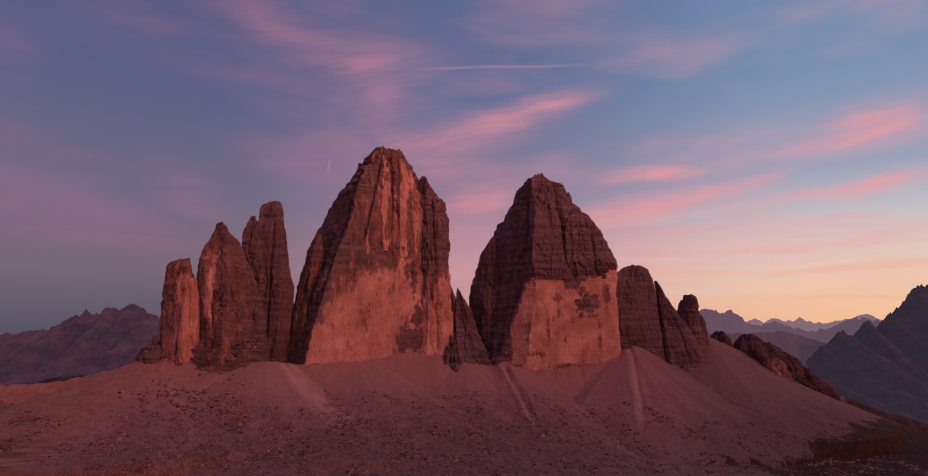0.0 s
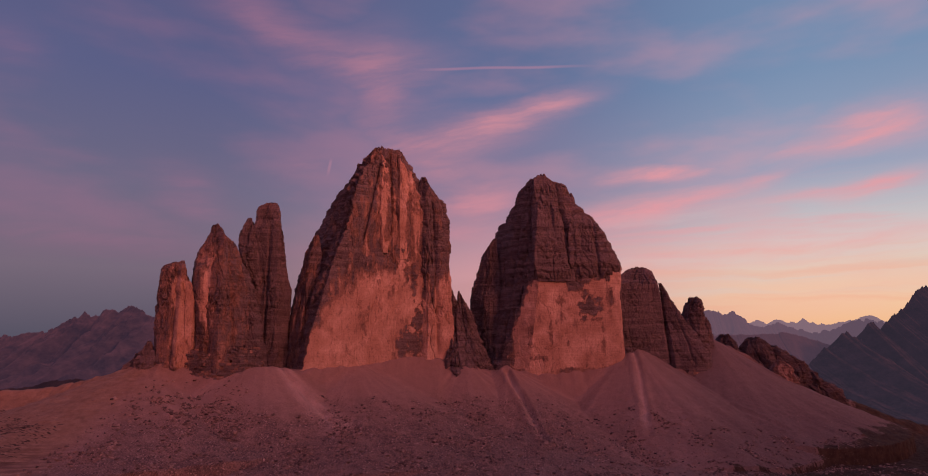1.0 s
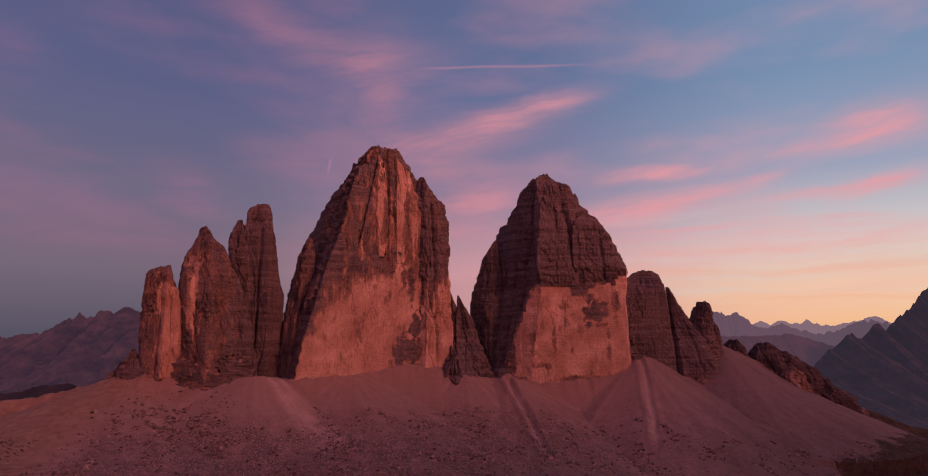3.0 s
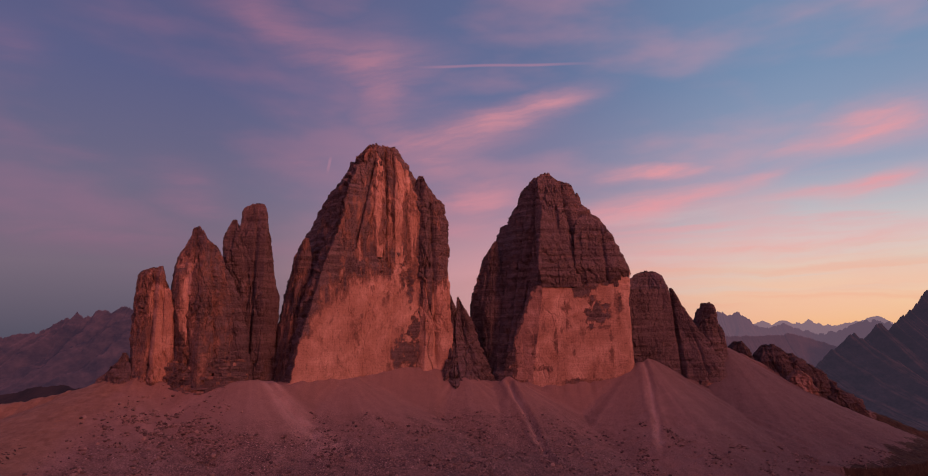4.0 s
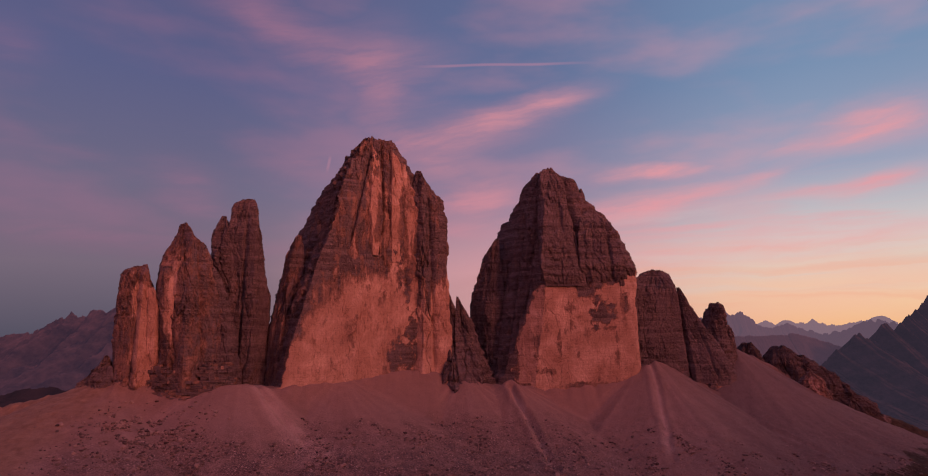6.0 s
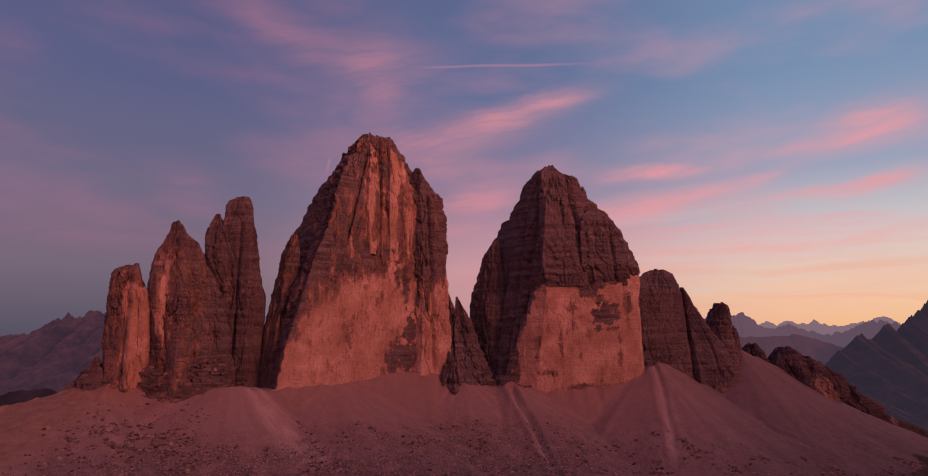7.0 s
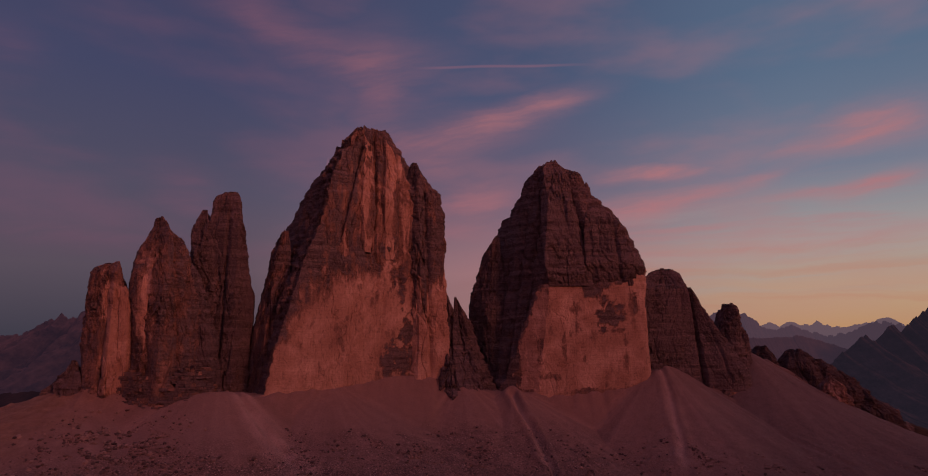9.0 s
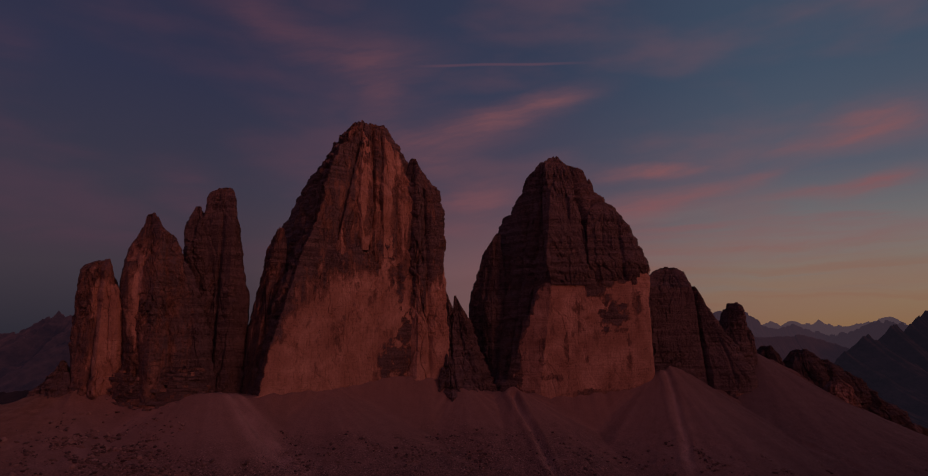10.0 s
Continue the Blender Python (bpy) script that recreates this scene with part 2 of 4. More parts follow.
def ground_material():
    """Scree, with fresh debris, tan earth slopes, stony ground and dark turf by attributes."""
    mat, n = fresh("scree")
    at = n.add("ShaderNodeNewGeometry").outputs["Position"]
    broad = n.noise(at, 0.008, 6, 0.6)
    mid = n.noise(at, 0.06, 6, 0.65)
    runs = n.math("MULTIPLY_ADD", n.math("SUBTRACT", mid, 0.5), 0.35, attribute(n, "runs"))
    stones = n.noise(at, 0.45, 4, 0.7)
    rocks = n.add("ShaderNodeTexVoronoi", Vector=at, Scale=0.34)
    cells, tone = rocks.outputs["Distance"], n.add("ShaderNodeSeparateColor", Color=rocks.outputs["Color"]).outputs[0]
    rocks_2 = n.add("ShaderNodeTexVoronoi", Vector=at, Scale=0.16)
    tone_2 = n.add("ShaderNodeSeparateColor", Color=rocks_2.outputs["Color"]).outputs[0]
    scree = n.ramp(runs, [(0.3, (0.215, 0.144, 0.122, 1)), (0.5, (0.27, 0.183, 0.156, 1)), (0.7, (0.35, 0.241, 0.204, 1))])
    scree = n.mix(n.span(broad, 0.35, 0.65, 0.0, 0.4), scree, (0.28, 0.195, 0.168, 1))
    debris = n.ramp(runs, [(0.3, (0.46, 0.335, 0.285, 1)), (0.7, (0.64, 0.48, 0.41, 1))])
    colour = n.mix(n.math("MULTIPLY", attribute(n, "fresh"), n.span(runs, 0.3, 0.6, 0.45, 1.0)), scree, debris)
    # scree takes a darker, greyer colour where dusky is set
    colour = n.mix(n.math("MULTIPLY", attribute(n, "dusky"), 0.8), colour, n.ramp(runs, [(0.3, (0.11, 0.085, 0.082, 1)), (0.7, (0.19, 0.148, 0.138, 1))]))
    earth = n.ramp(mid, [(0.3, (0.21, 0.132, 0.088, 1)), (0.5, (0.29, 0.19, 0.13, 1)), (0.72, (0.37, 0.25, 0.172, 1))])
    split = n.add("ShaderNodeSeparateXYZ", Vector=at).outputs
    contour = n.noise(n.join(n.math("MULTIPLY", split[0], 0.012), n.math("MULTIPLY", split[1], 0.012), n.math("MULTIPLY", split[2], 0.5)), 1.0, 4, 0.6, 0.4)
    earth = n.mix(n.math("MULTIPLY", n.span(contour, 0.42, 0.56, 0.75, 0.0), n.span(split[2], 150, 122)), earth, (0.085, 0.05, 0.034, 1))
    earth = n.mix(n.math("MULTIPLY", n.span(contour, 0.56, 0.68, 0.0, 0.5), n.span(split[2], 150, 122)), earth, (0.46, 0.33, 0.25, 1))
    colour = n.mix(attribute(n, "tan"), colour, earth)
    turf = n.ramp(mid, [(0.35, (0.028, 0.022, 0.016, 1)), (0.65, (0.07, 0.05, 0.033, 1))])
    steps = n.noise(n.join(n.math("MULTIPLY_ADD", split[0], 0.13, n.math("MULTIPLY", split[1], 0.27)), n.math("MULTIPLY_ADD", split[0], 0.06, n.math("MULTIPLY", split[1], -0.03)), 0.0), 1.0, 3, 0.6, 0.5)
    turfy = n.math("ADD", attribute(n, "turf"), n.math("MULTIPLY", n.math("SUBTRACT", n.math("MULTIPLY_ADD", steps, 0.8, n.math("MULTIPLY", mid, 0.5)), 0.65), 1.9))
    colour = n.mix(n.span(turfy, 0.42, 0.62), colour, turf)
    stony = n.math("MULTIPLY", attribute(n, "stony"), n.span(n.math("MULTIPLY_ADD", mid, 0.5, n.math("MULTIPLY", stones, 0.6)), 0.45, 0.62, 1.0, 0.0))
    colour = n.mix(n.math("MULTIPLY", stony, 0.5), colour, (0.1, 0.074, 0.07, 1))
    clump = n.span(n.noise(at, 0.028, 5, 0.65, 0.6), 0.42, 0.58, 0.12, 1.0)
    some = n.math("MULTIPLY", clump, n.math("MULTIPLY_ADD", attribute(n, "stony"), 0.9, 0.08))
    chip = n.math("MULTIPLY", n.math("MULTIPLY", n.span(cells, 0.42, 0.3), n.span(tone, 0.5, 0.52)), some)
    chip_2 = n.math("MULTIPLY", n.math("MULTIPLY", n.span(rocks_2.outputs["Distance"], 0.34, 0.26), n.span(tone_2, 0.7, 0.72)), some)
    stone = n.ramp(n.math("FRACT", n.math("MULTIPLY", n.math("ADD", tone, tone_2), 9.0)), [(0.0, (0.07, 0.055, 0.055, 1)), (0.4, (0.13, 0.097, 0.09, 1)), (0.55, (0.34, 0.25, 0.215, 1)), (1.0, (0.62, 0.48, 0.42, 1))])
    # shade between neighbouring stones, painted in as a dark rim round each cell
    gap_shade = n.math("MULTIPLY", n.math("MULTIPLY", clump, attribute(n, "stony")), n.span(cells, 0.4, 0.62, 0.0, 0.6))
    colour = n.mix(gap_shade, colour, (0.07, 0.052, 0.05, 1))
    colour = n.mix(n.math("MAXIMUM", chip, chip_2), colour, stone)
    colour = n.mix(n.math("MULTIPLY", n.span(stones, 0.34, 0.56, 0.85, 0.0), n.math("MULTIPLY_ADD", attribute(n, "stony"), 0.65, 0.35)), colour, n.mix(0.6, colour, (0.05, 0.04, 0.04, 1)))
    colour = n.mix(n.math("MULTIPLY", n.span(stones, 0.56, 0.72, 0.0, 0.7), n.math("MULTIPLY_ADD", attribute(n, "stony"), 0.9, 0.1)), colour, (0.42, 0.315, 0.275, 1))
    bump = n.math("ADD", n.math("MULTIPLY", stones, 1.2), n.math("ADD", n.math("MULTIPLY", n.math("SUBTRACT", 1.0, cells), n.math("MULTIPLY_ADD", attribute(n, "stony"), 0.9, 0.15)), n.math("MULTIPLY", runs, 1.2)))
    finish(n, colour, 0.97, bump, 0.8, 1.2)
    return mat


def boulder_material():
    mat, n = fresh("boulder_rock")
    at = n.add("ShaderNodeNewGeometry").outputs["Position"]
    each = n.add("ShaderNodeNewGeometry").outputs["Random Per Island"]
    grain = n.noise(at, 0.5, 5, 0.65)
    colour = n.ramp(each, [(0.0, (0.07, 0.056, 0.056, 1)), (0.5, (0.19, 0.145, 0.13, 1)), (0.85, (0.3, 0.225, 0.2, 1)), (1.0, (0.37, 0.28, 0.245, 1))])
    colour = n.mix(n.span(grain, 0.3, 0.6, 0.3, 0.0), colour, (0.08, 0.065, 0.06, 1))
    finish(n, colour, 0.95, grain, 0.8, 0.6)
    return mat


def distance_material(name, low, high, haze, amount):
    """Mountains many kilometres off, the dusk haze painted in as emission."""
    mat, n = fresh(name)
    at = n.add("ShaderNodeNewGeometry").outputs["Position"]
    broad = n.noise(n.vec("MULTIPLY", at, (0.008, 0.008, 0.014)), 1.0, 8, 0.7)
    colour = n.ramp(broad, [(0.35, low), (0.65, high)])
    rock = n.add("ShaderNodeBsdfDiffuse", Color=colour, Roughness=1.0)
    haze_glow = n.add("ShaderNodeEmission", Color=haze, Strength=1.0)
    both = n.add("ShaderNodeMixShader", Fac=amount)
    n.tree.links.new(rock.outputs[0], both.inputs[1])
    n.tree.links.new(haze_glow.outputs[0], both.inputs[2])
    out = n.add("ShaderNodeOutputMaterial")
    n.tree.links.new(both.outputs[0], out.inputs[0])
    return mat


# CRAG is the same rock with its grey tone scaled to 0.55
ROCK, CRAG, GROUND, BOULDER = rock_material("dolomite"), rock_material("dark_dolomite", 0.55), ground_material(), boulder_material()


# ---- numeric noise for the relief ----
TABLE = np.random.RandomState(7).permutation(512).astype(np.int32)
GRADS = np.random.RandomState(8).normal(size=(512, 3))
GRADS = (GRADS / np.linalg.norm(GRADS, axis=1)[:, None]).astype(np.float32)
GX, GY, GZ = (np.ascontiguousarray(GRADS[:, i]) for i in range(3))


def perlin(x, y, z):
    """Gradient noise, about -0.7 to 0.7, on arrays."""
    x, y, z = (np.asarray(v, np.float32) for v in (x, y, z))
    xi, yi, zi = (np.floor(v).astype(np.int32) for v in (x, y, z))
    xf, yf, zf = x - xi, y - yi, z - zi
    u, v, w = (f * f * f * (f * (f * 6 - 15) + 10) for f in (xf, yf, zf))
    total = np.float32(0)
    for i in (0, 1):
        a = TABLE[(xi + i) & 511]
        for j in (0, 1):
            b = TABLE[(a + yi + j) & 511]
            side = []
            for k in (0, 1):
                h = TABLE[(b + zi + k) & 511]
                side.append(GX[h] * (xf - i) + GY[h] * (yf - j) + GZ[h] * (zf - k))
            total = total + (side[0] + w * (side[1] - side[0])) * ((u if i else 1 - u) * (v if j else 1 - v))
    return total


def fractal(x, y, z, octaves=4, gain=0.5):
    total, amp = 0.0, 1.0
    for o in range(octaves):
        f = 2.03 ** o
        total = total + amp * perlin(x * f + 13.7 * o, y * f - 5.1 * o, z * f + 3.3 * o)
        amp *= gain
    return total


def ridged(x, y, z, octaves=3):
    """0 on the crests of creases, up to 1 away from them."""
    total, amp, norm = 0.0, 1.0, 0.0
    for o in range(octaves):
        f = 2.1 ** o
        total = total + amp * np.minimum(1, np.abs(perlin(x * f + 31.7 * o, y * f + 7.9 * o, z * f - 11.3 * o)) * 2.2)
        norm += amp
        amp *= 0.55
    return total / norm


def smooth(v, low, high):
    t = np.clip((v - low) / (high - low), 0, 1)
    return t * t * (3 - 2 * t)


def grid_mesh(name, points, wrap=False, cap=False):
    """A mesh from an array of rows x columns x 3; wrap closes the columns, cap closes the last row."""
    rows, cols = points.shape[:2]
    i, j = np.meshgrid(np.arange(rows - 1), np.arange(cols if wrap else cols - 1), indexing="ij")
    jn = (j + 1) % cols
    quads = np.stack([i * cols + j, i * cols + jn, (i + 1) * cols + jn, (i + 1) * cols + j], -1).reshape(-1, 4)
    verts = points.reshape(-1, 3)
    loops, starts, sizes = quads.ravel(), np.arange(len(quads)) * 4, np.full(len(quads), 4)
    if cap:
        verts = np.vstack([verts, points[-1].mean(0)])
        k = np.arange(cols)
        fan = np.stack([(rows - 1) * cols + k, (rows - 1) * cols + (k + 1) % cols, np.full(cols, rows * cols)], -1)
        starts = np.concatenate([starts, len(loops) + np.arange(cols) * 3])
        sizes = np.concatenate([sizes, np.full(cols, 3)])
        loops = np.concatenate([loops, fan.ravel()])
    me = bpy.data.meshes.new(name)
    me.vertices.add(len(verts))
    me.vertices.foreach_set("co", verts.astype(np.float32).ravel())
    me.loops.add(len(loops))
    me.loops.foreach_set("vertex_index", loops.astype(np.int32))
    me.polygons.add(len(starts))
    me.polygons.foreach_set("loop_start", starts.astype(np.int32))
    me.update(calc_edges=True)
    me.validate()
    return me


def paint(me, name, values):
    layer = me.attributes.new(name, "FLOAT", "POINT")
    full = np.zeros(len(me.vertices), np.float32)
    flat = np.asarray(values, np.float32).ravel()
    full[:len(flat)] = flat
    layer.data.foreach_set("value", full)


# ---- the ground ----
# foot of the walls and crest of the side ridges: x, y, z, slope of the scree below
FOOT = [(-6000, 1500, -60, 0.4), (-2200, 1400, 120, 0.4), (-1400, 1340, 152, 0.42), (-1000, 1330, 187, 0.42), (-850, 1328, 202, 0.44), (-753, 1325, 221, 0.46),
        (-700, 1315, 236, 0.5), (-610, 1288, 252, 0.52), (-540, 1288, 236, 0.5), (-500, 1284, 230, 0.5), (-430, 1305, 234, 0.52), (-335, 1340, 234, 0.5),
        (-240, 1420, 243, 0.44), (-120, 1495, 257, 0.45), (-60, 1512, 252, 0.5), (0, 1528, 232, 0.54), (50, 1528, 220, 0.56), (125, 1545, 217, 0.56),
        (180, 1552, 213, 0.6), (290, 1570, 222, 0.68), (395, 1597, 250, 0.72), (480, 1625, 240, 0.74), (580, 1638, 206, 0.72),
        (640, 1700, 230, 0.72), (690, 1780, 288, 0.8), (760, 1785, 264, 0.8), (850, 1785, 226, 0.78), (1000, 1780, 150, 0.72),
        (1080, 1780, 122, 0.66), (1200, 1780, 72, 0.5), (1400, 1820, 26, 0.4), (2000, 2000, -30, 0.3), (6000, 2600, -160, 0.2)]
# scree fans below the notches: apex (x, y, z) and slope
FANS = [((-432, 1375, 284), 0.64), ((-5, 1552, 252), 0.58), ((100, 1548, 236), 0.56), ((428, 1640, 290), 0.67), ((560, 1640, 216), 0.6),
        ((680, 1765, 304), 0.66), ((-655, 1330, 264), 0.5), ((805, 1765, 226), 0.7), ((-250, 1440, 250), 0.5)]
# runnels and fresh debris runs: half width, depth, then x, y along the way
RUNS = [(6, 10.0, [(98, 1525), (106, 1490), (120, 1440), (131, 1390), (145, 1310), (154, 1240)]),
        (6, 4.0, [(425, 1625), (420, 1560), (405, 1490), (395, 1430), (380, 1370), (372, 1320)]),
        (5, 3.5, [(-418, 1368), (-360, 1310), (-300, 1255), (-240, 1195), (-205, 1160)]),
        (6, 3.0, [(500, 1615), (560, 1540), (620, 1470), (690, 1390)])]


def near_run(x, y, way):
    """Distance to a way given by points, and how far along it, 0 to 1."""
    best, along = np.full(x.shape, 1e9), np.zeros(x.shape)
    for k, ((x0, y0), (x1, y1)) in enumerate(zip(way, way[1:])):
        dx, dy = x1 - x0, y1 - y0
        t = np.clip(((x - x0) * dx + (y - y0) * dy) / (dx * dx + dy * dy), 0, 1)
        d = np.hypot(x - x0 - t * dx, y - y0 - t * dy)
        along = np.where(d < best, (k + t) / (len(way) - 1), along)
        best = np.minimum(best, d)
    return best, along


def soft_max(a, b, k):
    h = np.clip(0.5 + 0.5 * (a - b) / k, 0, 1)
    return b + (a - b) * h + k * h * (1 - h)


def fan_height(x, y):
    """Height of the highest scree fan at arrays x, y, and the downhill streaks on it, about -1 to 1."""
    z, streak = np.full(x.shape, -400.0), np.zeros(x.shape)
    for (hx, hy, hz), slope in FANS:
        far = np.hypot(x - hx, y - hy)
        at = far < 440
        r, turn = far[at], np.arctan2(x[at] - hx, hy - y[at])
        rays = fractal(turn * 7 + hx, r / 260, hy, 5, 0.66)
        r = r * (1 + 0.1 * fractal(turn * 1.6 + hx, 0.5, hy, 2)) + 5 * fractal(x[at] / 90, y[at] / 90, hx, 3)
        top = hz - slope * np.sqrt(r * r + 25) + 0.00035 * r * r + 0.5 * rays * smooth(r, 20, 90)
        above = top > z[at]
        streak[at] = np.where(above, rays, streak[at])
        z[at] = np.where(above, top, z[at])
    return z, streak


def ground_height(x, y):
    """Height of the bare ground at arrays x, y."""
    x, y = np.asarray(x, float), np.asarray(y, float)
    foot = np.array(FOOT)
    wx = x + 14 * fractal(x / 130, y / 260, 0.3, 3)
    yf, zf, sl = (np.interp(wx, foot[:, 0], foot[:, i]) for i in (1, 2, 3))
    ahead = yf - y
    uneven = (14 * (np.abs(perlin(x / 36, 2.0, 0.7)) - 0.2) + 3 * fractal(x / 14, 5.0, 0.2, 3)) * np.exp(-np.maximum(ahead, 0) / 32)
    zf = zf + uneven
    apron = zf - sl * ahead - 26 * (1 - np.exp(-np.maximum(ahead, 0) / 55)) + 0.00012 * np.maximum(ahead, 0) ** 2
    level = np.interp(x, [-3000, -900, -300, 200, 600, 1100, 2500], [120, 112, 104, 78, 48, 36, -30])
    level = level + np.interp(x, [-800, -600, 0, 200, 350], [0.05, 0.17, 0.17, 0.1, 0.0]) * (np.clip(y, 700, 1330) - 1036)
    level = level - np.clip((y - 1500) * 0.05, 0, 120) + 9 * fractal(x / 170, y / 170, 1.5, 4) + 30 * fractal(x / 900, y / 900, 4.5, 2) * smooth(np.abs(y - 1100), 200, 900)
    z = soft_max(apron, level, 40)
    cone, _ = fan_height(x, y)
    z = soft_max(z, cone, 7)
    # the far side of the crest falls away
    shelf = np.interp(x, [-760, -640, 600, 700], [12, 260, 260, 25])
    fall = np.interp(x, [-2500, -760, -640, 600, 700, 1100, 1500], [0.3, 0.5, 0.5, 0.5, 0.6, 0.5, 0.12])
    behind = zf - fall * np.maximum(0, -ahead - shelf)
    behind = np.maximum(behind, -160 - 0.02 * np.maximum(y - 1500, 0) + 40 * fractal(x / 500, y / 500, 9.1, 3))
    z = np.where(ahead > 0, z, behind + (z - zf) * np.exp(ahead / 25) * (ahead > -200))
    # relief: downhill ribs on the scree, rubble below
    on = smooth(ahead, -10, 60) * smooth(z, 60, 170)
    z = z + on * 1.0 * fractal(x / 30, y / 260, 2.2, 4, 0.6) * smooth(z - cone, 0, 8)
    rubble = smooth(z, 210, 120) * smooth(y, 500, 900) * smooth(x, -640, -480)
    z = z + rubble * (3.2 * fractal(x / 34, y / 34, 7.2, 3) + 3.6 * np.abs(fractal(x / 13, y / 13, 3.1, 3, 0.6)))
    z = z + 0.8 * fractal(x / 11, y / 11, 6.4, 3)
    # stepped ledges on the earthy slope
    left = smooth(-x, 560, 700) * smooth(y, 500, 900)
    phase = z / 7.0 + 0.9 * fractal(x / 90, y / 90, 8.8, 3)
    z = z + left * 1.8 * (smooth(phase - np.floor(phase), 0.25, 0.85) - (phase - np.floor(phase)))
    for half, deep, way in RUNS:
        d, along = near_run(x + 5 * fractal(x / 40, y / 40, 2.9, 2), y, way)
        z = z - deep * np.exp(-(d / half) ** 2) * (1 - 0.6 * along) + 0.5 * deep * np.exp(-((d - 2.2 * half) / half) ** 2)
    return z


def stretch(low, high, step, far_low, far_high, grow):
    mid = np.arange(low, high + step, step)
    out_low, out_high, s = [low], [mid[-1]], step
    while out_low[-1] > far_low:
        s *= grow
        out_low.append(out_low[-1] - s)
    s = step
    while out_high[-1] < far_high:
        s *= grow
        out_high.append(out_high[-1] + s)
    return np.concatenate([out_low[:0:-1], mid, out_high[1:]])


def build_ground():
    xs = stretch(-1060, 1260, 3.0, -6500, 6500, 1.14)
    ys = stretch(900, 1830, 2.6, -3500, 7000, 1.12)
    x, y = np.meshgrid(xs, ys)
    z = ground_height(x, y)
    me = grid_mesh("ground", np.stack([x, y, z], -1))
    me.shade_smooth()
    foot = np.array(FOOT)
    ahead = np.interp(x, foot[:, 0], foot[:, 1]) - y
    wob = fractal(x / 60, y / 60, 3.3, 4)
    cone, streak = fan_height(x, y)
    paint(me, "runs", 0.5 + 0.19 * np.where(cone > z - 10, streak, fractal(x / 16, y / 190, 5.0, 3, 0.6)))
    new_debris = 0.1 * smooth(cone - z, -10, -3) * smooth(z, 105, 150)
    for (half, deep, way), wide in zip(RUNS, (9, 6, 24, 12)):
        d, along = near_run(x + 6 * wob, y, way)
        new_debris = np.maximum(new_debris, 0.7 * np.exp(-(d / (wide * (0.5 + 1.2 * along))) ** 2) * smooth(along, 1.0, 0.85))
    paint(me, "fresh", new_debris)
    paint(me, "tan", smooth(-x + 60 * wob, 540, 680) * smooth(y, 700, 900))
    turf = smooth(x + 0.5 * (900 - z * 4) + 80 * wob, 1050, 1300) * smooth(z, 62, 38)
    turf = np.maximum(turf, smooth(z + 40 * wob, 66, 38) * smooth(x, 60, 340) * 0.9)
    turf = np.maximum(turf, smooth(x + 50 * wob, 1020, 1090) * smooth(y, 1200, 1500))
    turf = np.maximum(turf, smooth(0.79 * (x - 696) + 1358 - y + 70 * wob, 30, 100) * smooth(x, 480, 640))
    turf = np.maximum(turf, (0.37 + 0.5 * wob) * smooth(-x, 590, 720) * smooth(z + 14 * wob, 190, 160) * smooth(z, 60, 90))
    turf = np.maximum(turf, smooth(np.hypot(x / 1.6, y - 1350), 1050, 1500))
    paint(me, "turf", turf)
    # dusky grows towards the right, from about x 300 to 640
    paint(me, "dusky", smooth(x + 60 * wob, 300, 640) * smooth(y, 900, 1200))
    paint(me, "stony", (1 - np.clip(turf, 0, 1)) * smooth(z + 30 * wob, 200, 130) * smooth(x, -640, -500) * smooth(ahead, 40, 120) * (0.15 + 0.85 * smooth(x + 0.8 * z, 460, 240)))
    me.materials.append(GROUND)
    tagged(new("ground", me), "reddish scree slopes, stony basin and dark turf", "ground", kind="structure")


build_ground()


# ---- rock towers ----
def columns_of_rock(u, v):
    """Cells in plan: depth of the groove between neighbours (0 in it, 1 inside) and a random number for each cell."""
    ui, vi = np.floor(u).astype(np.int64), np.floor(v).astype(np.int64)
    near, next_near, own = np.full(u.shape, 9.0), np.full(u.shape, 9.0), np.zeros(u.shape)
    for i in (-1, 0, 1):
        for j in (-1, 0, 1):
            h = TABLE[(TABLE[(ui + i) & 511] + vi + j) & 511]
            d = np.hypot(ui + i + 0.5 + 0.45 * GRADS[h, 0] - u, vi + j + 0.5 + 0.45 * GRADS[h, 1] - v)
            closer = d < near
            next_near = np.where(closer, near, np.minimum(next_near, d))
            own = np.where(closer, h / 511.0, own)
            near = np.where(closer, d, near)
    return np.clip((next_near - near) * 2.2, 0, 1), own


def plates(u, v):
    """Angular plates on a wall: a random step for each, the tilt of its surface, and the distance to its rim."""
    ui, vi = np.floor(u).astype(np.int64), np.floor(v).astype(np.int64)
    near, next_near = np.full(u.shape, 9.0), np.full(u.shape, 9.0)
    own, du, dv = np.zeros(u.shape, np.int64), np.zeros(u.shape), np.zeros(u.shape)
    for i in (-1, 0, 1):
        for j in (-1, 0, 1):
            h = TABLE[(TABLE[(ui + i) & 511] + vi + j) & 511]
            eu, ev = u - ui - i - 0.5 - 0.42 * GRADS[h, 0], v - vi - j - 0.5 - 0.42 * GRADS[h, 1]
            d = np.abs(eu) * 1.15 + np.abs(ev) * 0.75
            closer = d < near
            next_near = np.where(closer, near, np.minimum(next_near, d))
            own, du, dv = np.where(closer, h, own), np.where(closer, eu, du), np.where(closer, ev, dv)
            near = np.where(closer, d, near)
    lift = TABLE[own] / 511.0 - 0.5
    tilt = 1.9 * GRADS[own, 2] * du + 0.8 * GRADS[(own + 77) & 511, 1] * dv
    return lift, tilt, next_near - near


